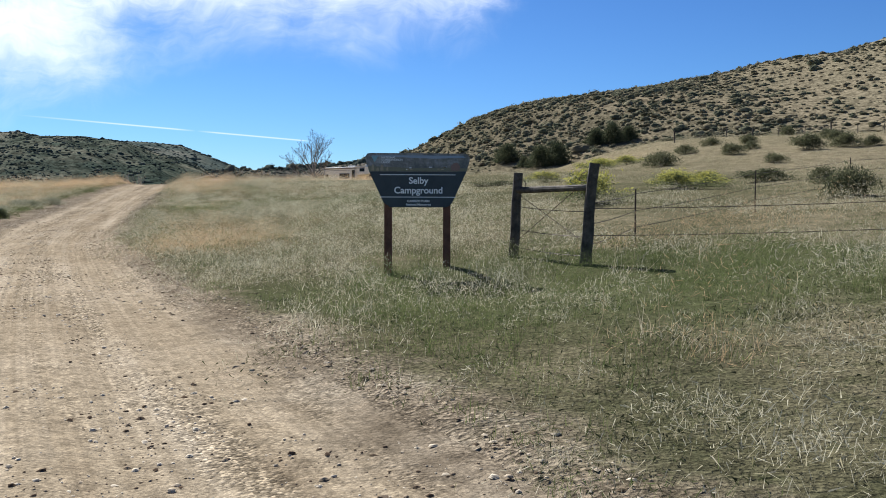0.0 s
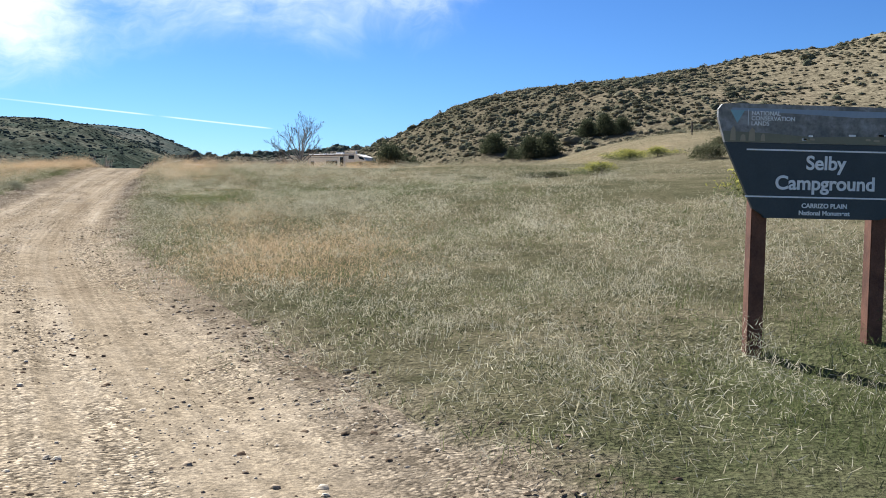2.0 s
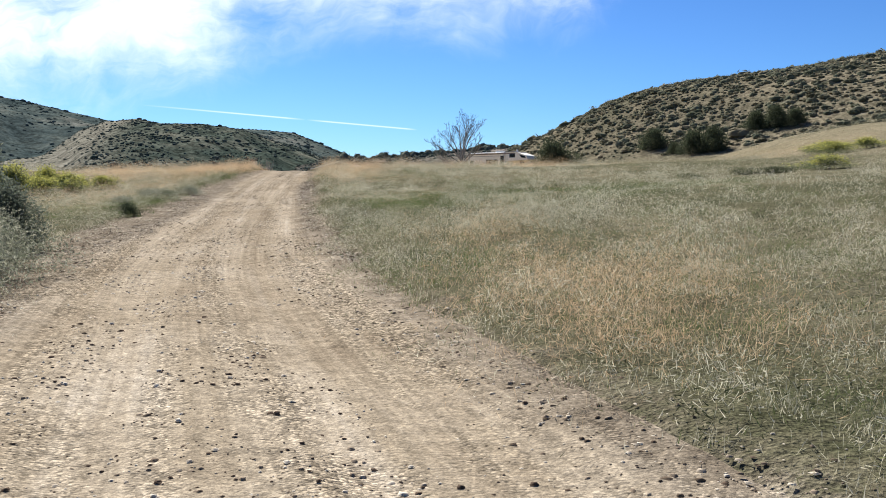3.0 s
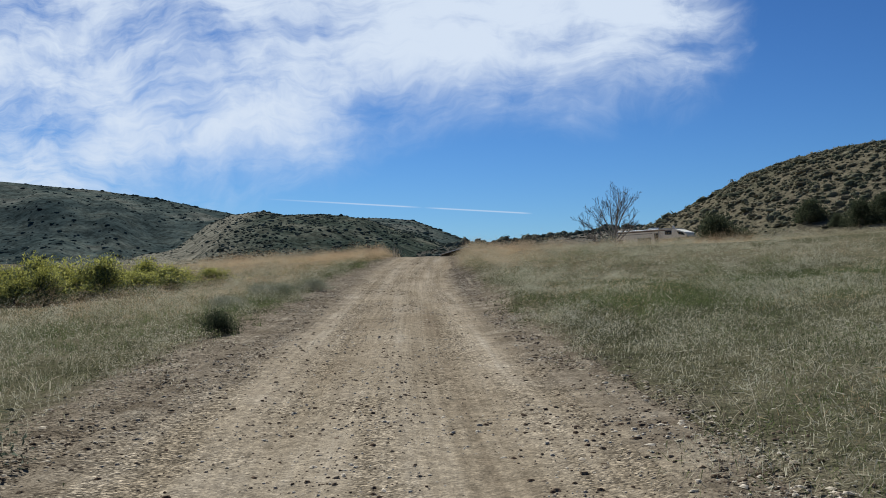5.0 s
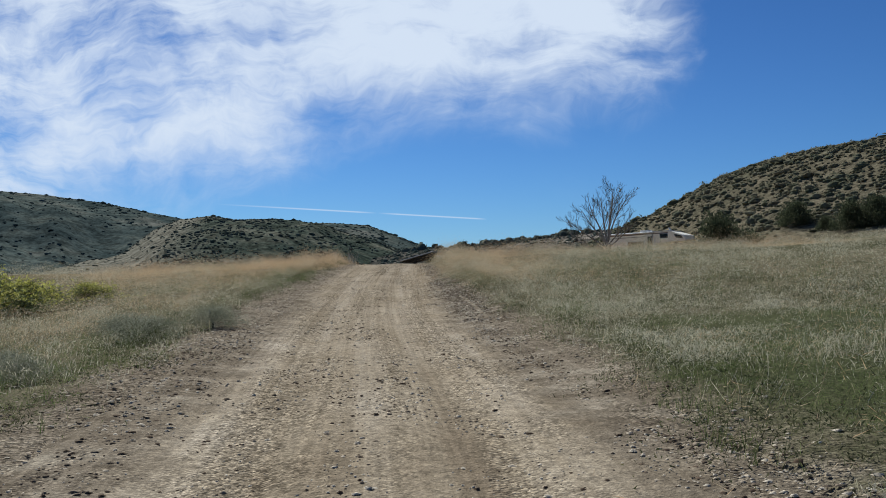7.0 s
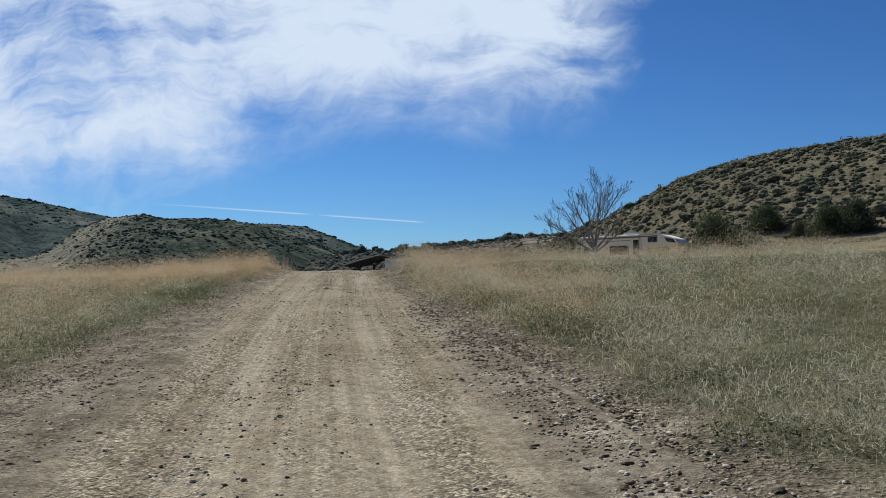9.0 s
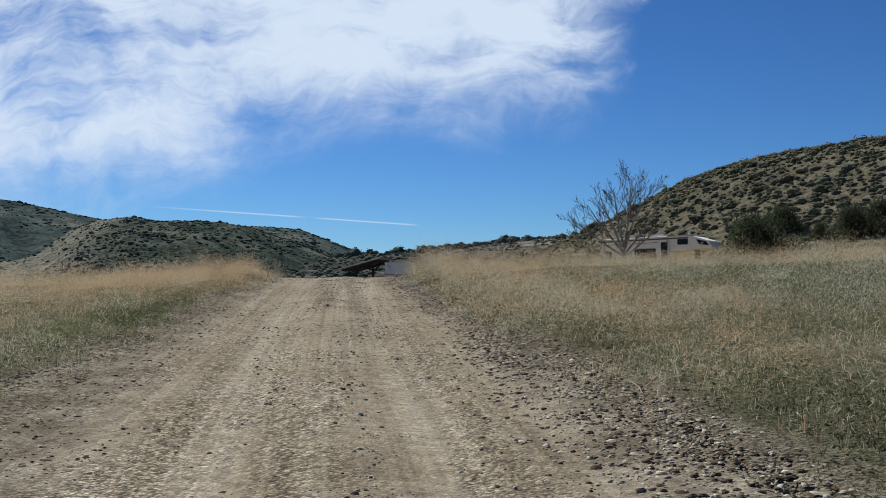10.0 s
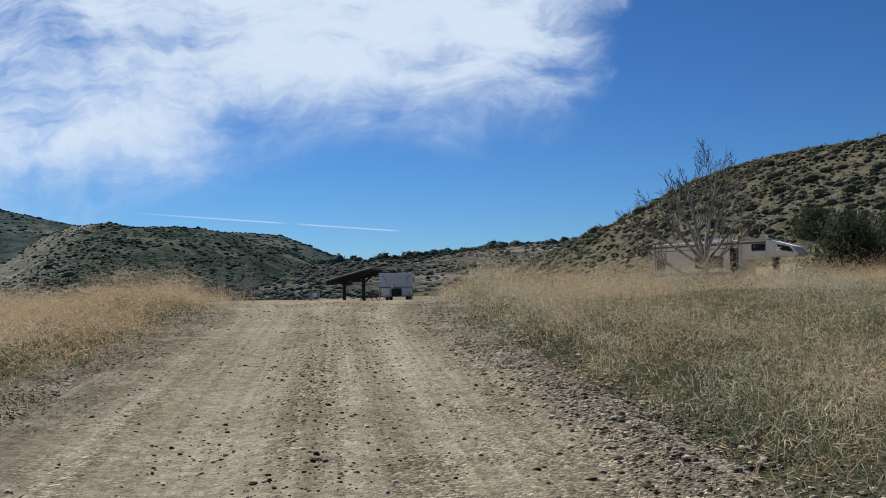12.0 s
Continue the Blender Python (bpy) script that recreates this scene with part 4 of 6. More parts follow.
def camper():
    c = thing("truck_camper", (-35.95, 150.0, 5.25), "pale grey camper on a pickup seen from the back", "camper", turn=4)
    M_SHELL = plain("pale_grey_shell", (0.56, 0.57, 0.57), 0.5)
    shell = outline([(-1.30, 1.0), (1.30, 1.0), (1.36, 1.15), (1.36, 2.16), (1.28, 2.22), (-1.28, 2.22), (-1.36, 2.16), (-1.36, 1.15)], 0, 3.6)
    part("shell", shell, M_SHELL, c, "pale grey camper shell")
    part("roof", box((0, 1.8, 2.25), (2.8, 3.7, 0.07), 0.02), M_RV_ROOF, c)
    part("rear_wall", outline(rounded(-1.2, 1.2, 1.15, 2.1, 0.04), -0.012, 0.0), M_SHELL, c)
    for sgn in (-1, 1):
        part("strut", box((sgn * 0.95, -0.03, 1.88), (0.035, 0.03, 0.5), 0.004, (0, sgn * 35, 0)), M_RUBBER, c)
        part("jack", box((sgn * 1.33, -0.1, 0.6), (0.07, 0.07, 1.2), 0.01), M_STEEL, c)
        part("locker", box((sgn * 0.86, 0.1, 0.74), (0.72, 0.16, 0.58), 0.02), M_RV_ROOF, c, "pale lower locker door")
        part("tail_light", box((sgn * 1.14, 0.0, 0.62), (0.07, 0.03, 0.16), 0.008), plain("red_lens", (0.16, 0.03, 0.02), 0.3), c)
    part("rail", box((0, -0.03, 1.12), (2.6, 0.04, 0.05), 0.006), M_RUBBER, c)
    part("tailgate", box((0, 0.3, 0.75), (1.7, 0.08, 0.55), 0.03), M_SHELL, c)
    # a flat black panel stands in for the shade inside the hatch
    part("opening", box((0.05, -0.02, 0.72), (0.75, 0.03, 0.62), 0.01), M_RUBBER, c, "dark panel for the shade inside the open rear hatch")
    part("door_post", box((-0.3, -0.05, 1.3), (0.14, 0.06, 0.55), 0.01), M_RV_ROOF, c)
    part("bumper", box((0, 0.12, 0.45), (1.95, 0.16, 0.16), 0.03), M_STEEL, c)
    part("window", outline(rounded(0.2, 0.3, 1.4, 1.9, 0.03), -0.01, 0.0), M_GLASS, c)
    side_window = box((1.365, 1.2, 1.75), (0.02, 1.0, 0.4), 0.005)
    part("side_window", side_window, M_GLASS, c)
    part("truck_body", box((0, 3.4, 0.85), (1.9, 5.6, 0.75), 0.12), plain("white_truck_paint", (0.6, 0.6, 0.6), 0.3), c)
    part("cab", box((0, 4.6, 1.35), (1.7, 1.8, 0.7), 0.15), plain("white_cab_paint", (0.6, 0.6, 0.6), 0.3), c)
    for x in (-0.82, 0.82):
        for y in (1.6, 5.3):
            w = part("wheel", tube([(x - 0.12, y, 0.38), (x + 0.12, y, 0.38)], 0.38, 16), M_RUBBER, c)
            part("rim", tube([(x - 0.13, y, 0.38), (x + 0.13, y, 0.38)], 0.2, 12), M_STEEL, w)


camper()

grill = thing("grill_box", (-42.2, 148.0, 5.2), "small pale metal camp box on short legs", "box")
part("body", box((0, 0, 0.62), (0.75, 0.5, 0.42), 0.03), M_STEEL, grill)
part("lid", box((0, 0, 0.86), (0.8, 0.55, 0.05), 0.01), M_STEEL, grill)
part("front", box((0.1, -0.262, 0.60), (0.36, 0.02, 0.32), 0.005), M_WHITE, grill)
for x in (-0.32, 0.32):
    for y in (-0.2, 0.2):
        part("leg", box((x, y, 0.2), (0.05, 0.05, 0.42), 0.004), M_STEEL, grill)


# ---- trees and shrubs ----
def leafy(seed, n, size, clumps=26, flat=0.75, ragged=0.35, up=0.2, spire=0.0, leaf=(1.0, 0.45), tall=1.0):
    """Many small leaves in uneven clumps inside a rough dome of radius 1 that stands on the ground."""
    r = np.random.default_rng(seed)
    az, h = r.random(clumps) * math.tau, r.random(clumps) ** 0.8
    width = np.sqrt(np.clip(1 - h ** 2, 0.02, 1)) if not spire else (1 - h) ** spire * 0.9 + 0.08
    rad = width * (0.45 + 0.55 * r.random(clumps)) * (1 + ragged * r.normal(size=clumps))
    centres = np.stack([np.cos(az) * rad, np.sin(az) * rad, h * (1 + 0.25 * ragged * np.clip(r.normal(size=clumps), -1.5, 1)) * 0.9 + 0.06], 1)
    which = r.integers(0, clumps, n)
    spread = np.clip(r.normal(size=(n, 3)), -1.9, 1.9) * (0.17 + 0.10 * r.random((n, 1))) * (1 if not spire else 0.6)
    p = centres[which] + spread * np.array([1, 1, flat])
    p[:, 2] = (np.abs(p[:, 2]) + 0.01) * tall
    a = r.normal(size=(n, 3))
    a[:, 2] += up * 3
    a /= np.linalg.norm(a, axis=1, keepdims=True)
    b = np.cross(a, r.normal(size=(n, 3)))
    b /= np.linalg.norm(b, axis=1, keepdims=True)
    s = size * (0.6 + 0.8 * r.random((n, 1)))
    a, b = a * s * leaf[0], b * s * leaf[1]
    v = np.stack([p - a * 0.8, p + b + a * 0.2, p + a], 1).reshape(-1, 3)
    return v, np.arange(3 * n).reshape(-1, 3), centres


def shrub(name, label, mat, seed, n, size, stem=M_TIMBER, **how):
    """A master shrub of radius 1; it is copied to its places and scaled."""
    t = thing(name, (0, 0, -60), label, "shrub")
    v, f, centres = leafy(seed, n, size, **how)
    crown = new("foliage", mesh_of("foliage", v, f, mat))
    crown.parent = t
    part("stem", tube([(0, 0, -0.08), (0.03, 0.01, 0.2), (-0.01, 0.03, 0.5)], [0.05, 0.04, 0.02], 6), stem, t)
    return t


def plant(master, x, y, rx, rz, turn, z=None, label="", sink=0.03, group=""):
    base = gz(x, y) if z is None else z
    ob = copy_thing(master, pose(x, y, base - sink, 0, 0, turn))
    ob.scale = (rx, rx, rz)
    return tagged(ob, label, group=group)


def retire(*masters):
    for t in masters:
        for o in (*t.children_recursive, t):
            bpy.data.objects.remove(o)


M_SAGE = material("sage_leaves", [(0.16, 0.168, 0.11), (0.25, 0.25, 0.17), (0.36, 0.345, 0.25)], 2.0, 12.0, 0.25, island=0.5, through_light=0.4)
M_JUNIPER = material("juniper_leaves", [(0.085, 0.10, 0.07), (0.135, 0.15, 0.106), (0.20, 0.21, 0.15)], 1.5, 12.0, 0.25, island=0.5, through_light=0.42)
M_OAK = material("dark_bush_leaves", [(0.04, 0.05, 0.028), (0.07, 0.082, 0.045), (0.11, 0.115, 0.065)], 0.8, 8.0, 0.25, island=0.5, through_light=0.35)
M_YELLOW = material("yellow_flowers", [(0.30, 0.285, 0.06), (0.45, 0.42, 0.095), (0.58, 0.54, 0.16)], 1.0, 8.0, 0.2, island=0.4, through_light=0.4)
M_LEAF = material("fresh_leaves", [(0.10, 0.118, 0.056), (0.155, 0.172, 0.08), (0.23, 0.235, 0.11)], 1.0, 8.0, 0.25, island=0.5, through_light=0.4)
M_TWIG = material("brown_twigs", [(0.075, 0.06, 0.048), (0.17, 0.14, 0.11)], 3.0, 20.0, 0.3, 0.9, 0.0)
M_DEAD = material("dead_twigs", [(0.36, 0.32, 0.265), (0.55, 0.50, 0.43)], 5.0, 30.0, 0.3, 0.9, 0.2)

sage = [shrub("sagebrush", "grey-green sagebrush beside the gravel track", M_SAGE, 40 + k, 12000, 0.031, clumps=80, ragged=0.3, leaf=(1.0, 0.5)) for k in range(2)]
for x, y, r, h, turn, k in ((-14.98, 25.69, 1.0, 0.95, 0, 0), (-15.68, 27.19, 1.15, 1.0, 70, 1), (-17.48, 26.19, 1.4, 1.05, 140, 0), (-16.28, 28.99, 0.9, 0.9, 200, 1), (-18.98, 28.39, 1.4, 1.05, 30, 0)):
    plant(sage[k], x, y, r, h, turn, group="sagebrush by the track")
small = shrub("sagebrush", "small round dark green bush at the gravel edge", M_OAK, 44, 5000, 0.07, clumps=34, ragged=0.2, up=0.4)
plant(small, -19.95, 42.3, 0.38, 0.43, 20, sink=0.06)
for x, y, r, h, turn in ((-24.7, 56.2, 0.75, 0.5, 0), (-23.9, 57.4, 0.6, 0.42, 80), (-25.8, 57.2, 0.7, 0.5, 160), (-23.7, 50.7, 0.5, 0.36, 40), (-24.5, 51.6, 0.55, 0.4, 200)):
    plant(sage[1], x, y, r, h, turn, label="low grey-green sagebrush in the grass of the verge", group="sagebrush by the track")
retire(*sage, small)

junipers = [shrub("juniper", "tall dark grey-green juniper beside the track", M_JUNIPER, 50 + k, 12000, 0.05, clumps=130, spire=0.55, ragged=0.3, flat=1.0, up=0.12, leaf=(1.0, 0.6), tall=2.0) for k in range(2)]
for x, y, r, h, turn, k in ((-17.93, 30.99, 0.75, 1.16, 0, 0), (-18.98, 31.19, 1.0, 1.22, 100, 1), (-20.08, 31.59, 1.1, 1.2, 200, 0), (-18.48, 32.19, 0.95, 1.0, 60, 1), (-17.33, 31.39, 0.85, 0.62, 250, 0), (-21.38, 30.79, 1.1, 1.2, 300, 1), (-19.48, 30.39, 1.0, 0.95, 30, 0), (-20.78, 29.99, 1.0, 1.0, 130, 1)):
    plant(junipers[k], x, y, r, h, turn, group="junipers by the track")
retire(*junipers)

yellow = shrub("flowering_shrub", "yellow-flowering shrub in the low meadow", M_LEAF, 61, 3600, 0.075, clumps=30, ragged=0.65)
v, f, _ = leafy(61, 3200, 0.066, clumps=30, ragged=0.65)
v = v * np.array([1.05, 1.05, 1.10]) + np.array([0, 0, 0.06])
keep = f[v[f[:, 0], 2] > 0.46]
flowers = new("blossom", mesh_of("blossom", v, keep, M_YELLOW))
flowers.parent = yellow
for k, (x, y, r, h) in enumerate(((-34.6, 70.2, 0.9, 0.6), (-35.8, 68.2, 1.2, 0.85), (-37.3, 68.6, 1.1, 1.15), (-37.6, 65.4, 1.25, 1.35), (-39.0, 66.6, 1.2, 1.0), (-39.6, 63.6, 1.15, 1.2), (-41.0, 65.0, 1.4, 1.55), (-41.8, 61.8, 1.0, 0.95), (-43.2, 63.4, 1.4, 1.4), (-45.0, 61.8, 1.3, 1.1), (-36.6, 67.0, 1.3, 0.75), (-38.4, 67.9, 1.4, 0.9), (-38.6, 64.6, 1.3, 0.8), (-40.3, 66.2, 1.5, 1.1), (-40.6, 62.9, 1.2, 0.8), (-42.2, 64.4, 1.5, 1.15))):
    plant(yellow, x, y, r, h, 67 * k, group="flowering shrubs in the meadow")
for k, (x, y, r, h) in enumerate(((5.1, 33.6, 0.95, 0.85), (10.3, 41.8, 1.2, 0.6), (12.2, 43.5, 0.9, 0.5), (6.8, 62.0, 1.2, 0.5), (14.7, 89.1, 1.4, 0.7), (15.8, 94.1, 1.8, 0.7), (17.5, 89.9, 1.4, 0.6))):
    plant(yellow, x, y, r, h, 70 * k + 20, label="low yellow-green shrub in the dry meadow", group="meadow shrubs")
retire(yellow)

oaks = [shrub("bush", "rounded dark green bush at the foot of the hill", M_OAK, 70 + k, 8000, 0.07, clumps=48, ragged=0.25) for k in range(2)]
plant(oaks[0], -6.3, 131.3, 2.6, 3.6, 0, label="large dark green bush beside the trailer")
for x, y, r, h, k in ((14.3, 208.3, 3.0, 3.4, 1), (20.4, 195.5, 2.8, 3.8, 0), (23.4, 193.2, 2.7, 4.0, 1), (17.3, 200, 1.4, 2.0, 0), (32.5, 200, 2.2, 3.0, 0), (35.4, 197.4, 2.4, 3.5, 1), (38.3, 194, 2.0, 2.8, 0)):
    plant(oaks[k], x, y, r, h, 60 * k + x, z=max(gz(x, y), float(right_hill_z(np.array(x), np.array(y)))), sink=0.4, group="bushes at the hill foot")
retire(*oaks)
M_SCRUBBY = material("olive_shrub_leaves", [(0.075, 0.082, 0.045), (0.125, 0.128, 0.07), (0.19, 0.18, 0.10)], 0.6, 6.0, 0.3, island=0.5, through_light=0.4)
low = [shrub("bush", "low olive shrub on the grassy rise", M_SCRUBBY, 76 + k, 2600, 0.11, clumps=34, ragged=0.45, up=0.4, stem=M_TIMBER) for k in range(3)]
for k, (x, y, r, h) in enumerate(((12.9, 29.8, 0.72, 0.75), (17.4, 43.0, 0.7, 0.6), (24.5, 70.0, 0.8, 0.6), (2.6, 60.9, 0.9, 0.28), (-0.6, 56.9, 0.8, 0.22), (16.0, 46.6, 1.1, 0.5), (3.9, 60.4, 0.8, 0.25))):
    plant(low[k % 3], x, y, r, h, 77 * k, label="dark green shrub in the dry meadow", group="meadow shrubs")
for k, (x, y, r, h) in enumerate(((17.8, 77.0, 1.2, 0.95), (23.3, 90.5, 1.0, 0.7), (24.7, 81.1, 1.0, 0.8), (30.2, 93.4, 0.85, 0.7), (45.0, 123.4, 1.3, 1.0), (30.6, 78.8, 1.2, 1.0), (38.7, 94.7, 0.9, 0.75), (33.8, 79.0, 1.2, 0.95), (35.6, 78.1, 0.8, 0.7), (28.4, 99.8, 0.9, 0.7), (27.6, 84.6, 0.7, 0.6), (36.5, 88.0, 1.0, 0.8))):
    plant(low[k % 3], x, y, r, h, 77 * k, label="low olive shrub on the grassy rise", group="shrubs on the rise")
retire(*low)


def bare_limb(bm, start, way, length, radius, level, rnd, twigs, fine=None):
    """A limb that bends upwards, with its side branches; the twigs go into the mesh fine."""
    pts, radii = [Vector(start)], [radius]
    d, n = Vector(way).normalized(), (6, 4, 3, 2)[level]
    for k in range(n):
        d = (d + Vector((rnd.gauss(0, 0.07), rnd.gauss(0, 0.07), rnd.gauss(0.06 + 0.03 * level, 0.05)))).normalized()
        pts.append(pts[-1] + d * length / n)
        radii.append(radius * (1 - 0.80 * (k + 1) / n))
    tube(pts, radii, (6, 4, 3, 3)[level], fine if fine and level > 1 else bm)
    twigs.append(pts[-1])
    if level >= 3:
        return
    count = (10, 7, 4)[level]
    for k in range(count):
        at = n * (0.28 + 0.68 * (k + rnd.random()) / count)
        i = min(int(at), n - 1)
        spot = pts[i].lerp(pts[i + 1], at - i)
        out = d.orthogonal().normalized()
        out.rotate(Matrix.Rotation(rnd.uniform(0, math.tau), 3, d))
        w = (d * rnd.uniform(0.8, 1.2) + out * rnd.uniform(0.5, 0.9)).normalized()
        bare_limb(bm, spot, w, length * rnd.uniform(0.28, 0.46) * (1.3 - 0.6 * at / n), max(radii[i] * 0.42, 0.010), level + 1, rnd, twigs, fine)


def bare_tree():
    x, y = -16.62, 120.6
    t = thing("bare_tree", (x, y, gz(x, y)), "leafless pale-barked tree with upswept spreading limbs", "tree")
    rnd = random.Random(12)
    part("trunk", tube([(0, 0, -0.3), (0.04, 0, 0.35), (0, 0.02, 0.8), (0.03, 0, 1.35)], [0.25, 0.20, 0.18, 0.15], 10, jitter=0.06, rnd=rnd), M_BARK, t, "pale rough trunk")
    tips = []
    # how far each limb reaches to the side, towards the hill, and up
    for rx, ry, rz, z0 in ((-3.4, 0.3, 2.0, 0.25), (-3.2, -1.2, 3.0, 0.9), (-2.3, 1.4, 3.9, 1.1), (-1.5, -0.8, 4.8, 1.2), (-0.8, 1.0, 5.4, 1.3), (-0.1, -0.5, 5.8, 1.35), (0.6, 0.9, 5.7, 1.3), (1.2, -0.9, 5.5, 1.25), (1.7, 0.6, 3.6, 1.1), (2.2, -0.4, 2.6, 0.9)):
        way = Vector((rx, ry, rz - z0))
        length = way.length
        way.z -= 0.10 * length
        bm, fine = bmesh.new(), bmesh.new()
        bare_limb(bm, (0.02, 0, z0), way, length * 1.04, 0.055 + 0.010 * length * rnd.uniform(0.6, 1.1), 0, rnd, tips, fine)
        limb = part("limb", bm, M_BARK, t)
        tagged(part("twig_spray", fine, M_TWIG, limb, "dark brown fine twigs"), kind="stuff")
    tips = np.array([tuple(p) for p in tips])
    r = np.random.default_rng(5)
    pick = tips[r.permutation(len(tips))[:260]]
    a, b = r.normal(size=(len(pick), 3)) * 0.035, r.normal(size=(len(pick), 3)) * 0.03
    v = np.stack([pick - a, pick + b, pick + a, pick - b], 1).reshape(-1, 3)
    leaves = new("leaves", mesh_of("leaves", v, np.arange(len(v)).reshape(-1, 4), M_OAK))
    leaves.parent = t
    tagged(leaves, "few dry brown leaves at the twig tips")


bare_tree()

# bare saplings past the crest, and a dead bush among the sage
for k, (x, y, h) in enumerate(((-46.4, 138, 3.2), (-45.2, 139, 2.7), (-44.3, 138.5, 2.9))):
    t = thing("sapling", (x, y, gz(x, y)), "thin grey leafless sapling past the crest", "tree", group="saplings")
    rnd = random.Random(30 + k)
    bm = bmesh.new()
    tips = []
    for _ in range(3):
        bare_limb(bm, (0, 0, -0.1), (rnd.uniform(-0.25, 0.25), rnd.uniform(-0.25, 0.25), 1), h * rnd.uniform(0.7, 1.0), 0.035, 1, rnd, tips)
    part("stems", bm, M_DEAD, t)
t = thing("dead_bush", (-16.88, 28.8, gz(-16.88, 28.8)), "bleached dead branches standing among the sagebrush", "shrub")
rnd = random.Random(41)
for _ in range(8):
    bm = bmesh.new()
    bare_limb(bm, (0, 0, -0.05), (rnd.uniform(-1.1, 1.1), rnd.uniform(-0.6, 0.4), 0.9), rnd.uniform(1.4, 1.9), 0.034, 1, rnd, [])
    part("branch", bm, M_DEAD, t)


# ---- brush on the hills ----
M_TUFT = material("hill_tufts", [(0.13, 0.122, 0.076), (0.18, 0.16, 0.102), (0.26, 0.222, 0.145)], 0.2, 6.0, 0.5, island=0.6, through_light=0.4)
OCT_V = np.array([(1, 0, 0), (-0.5, 0.87, 0), (-0.5, -0.87, 0), (0.3, 0.5, 0.9), (-0.6, 0, 0.9), (0.3, -0.5, 0.9), (0, 0, -0.6)])
OCT_F = np.array([(3, 4, 5), (0, 1, 3), (1, 4, 3), (1, 2, 4), (2, 5, 4), (2, 0, 5), (0, 3, 5), (1, 0, 6), (2, 1, 6), (0, 2, 6)])


def mounds(name, label, places, sizes, mat, seed, squash=0.6, leaves=8, leaf=0.3, k=6, tiers=3):
    """Rounded low shrubs, each an uneven dome with loose leaf sprays over it."""
    r = np.random.default_rng(seed)
    places, sizes = np.asarray(places), np.asarray(sizes)
    n = len(sizes)
    a = np.arange(k) * math.tau / k
    ring = lambda rad, h, turn: np.stack([np.cos(a + turn) * rad, np.sin(a + turn) * rad, np.full(k, h)], 1)
    dome = np.concatenate([ring(0.92, -0.25, 0), ring(0.98, 0.30, 0.5), ring(0.60, 0.78, 0)][:tiers] + [[[0, 0, 0.98 if tiers > 2 else 0.85]]])
    turn = r.random(n) * math.tau
    c, d = np.cos(turn)[:, None], np.sin(turn)[:, None]
    v = dome[None] * (1 + r.normal(0, 0.15, (n, len(dome), 1)))
    v = np.stack([v[..., 0] * c - v[..., 1] * d, v[..., 0] * d + v[..., 1] * c, v[..., 2]], -1)
    wide = sizes[:, None, None] * np.stack([r.uniform(0.8, 1.25, n), r.uniform(0.8, 1.25, n), squash * r.uniform(0.75, 1.3, n)], 1)[:, None, :]
    v = (v * wide + places[:, None, :]).reshape(-1, 3)
    f = []
    for i in range(k):
        j = (i + 1) % k
        for low in range(0, (tiers - 1) * k, k):
            f += [(low + i, low + j, low + k + i), (low + j, low + k + j, low + k + i)]
        f.append(((tiers - 1) * k + i, (tiers - 1) * k + j, tiers * k))
    f = (np.array(f)[None] + (np.arange(n) * len(dome))[:, None, None]).reshape(-1, 3)
    m = n * leaves
    s = np.repeat(wide[:, 0, :], leaves, 0)
    q = r.normal(size=(m, 3))
    q[:, 2] = np.abs(q[:, 2])
    q /= np.linalg.norm(q, axis=1, keepdims=True)
    p = np.repeat(places, leaves, 0) + q * s * r.uniform(0.85, 1.2, (m, 1))
    e, g = r.normal(size=(m, 3)), r.normal(size=(m, 3))
    e, g = (t - q * (t * q).sum(1, keepdims=True) * 0.6 for t in (e, g))
    e, g = (t / np.linalg.norm(t, axis=1, keepdims=True) * s * leaf for t in (e, g))
    w = np.stack([p - e, p + e * 0.5 + g * 0.6, p + e - g * 0.6], 1).reshape(-1, 3)
    v, f = np.concatenate([v, w]), np.concatenate([f, np.arange(3 * m).reshape(-1, 3) + len(v)])
    return tagged(new(name, mesh_of(name, v, f, mat, True)), label, "shrubs", kind="stuff")


r = np.random.default_rng(81)
x, y = r.uniform(-60, 150, 70000), r.uniform(110, 292, 70000)
z = right_hill_z(x, y)
over = z - ground_z(x, y)
chance = (0.46 + 0.18 * np.clip(rough(x, y, 30, 3, 51), -1, 1)) * step(over, 0.5, 5) * (0.16 + 0.84 * step(-x, -85, -45))
ok = r.random(len(x)) < chance
at = np.stack([x[ok], y[ok], z[ok]], 1)
size = r.gamma(5, 0.095, ok.sum()) * (1 + 0.8 * (r.random(ok.sum()) > 0.92))
mounds("hillside_shrubs", "many rounded grey-green shrubs over the dry hillside", at[::2], size[::2] * 1.0, M_BRUSH, 82, 0.7, 9, 0.36, 5, 2)
mounds("hillside_shrubs", "small straw and olive tufts over the dry hillside", at[1::2], size[1::2] * 0.9, M_TUFT, 83, 0.6, 9, 0.34, 4, 2)
M_HAY = material("hill_hay", [(0.19, 0.16, 0.098), (0.26, 0.22, 0.135), (0.34, 0.29, 0.19)], 0.1, 3.0, 0.2, island=0.4, through_light=0.4)
x, y = r.uniform(35, 190, 5000), r.uniform(115, 270, 5000)
z = np.maximum(right_hill_z(x, y), ground_z(x, y))
ok = r.random(len(x)) < step(x, 35, 80) * (0.7 + 0.5 * field(x, y, 18, 55))
mounds("hillside_grass", "straw-coloured grass tufts on the lower hillside", np.stack([x, y, z], 1)[ok], r.gamma(6, 0.08, ok.sum()), M_HAY, 85, 0.4, 2, 0.4, 5, 2)
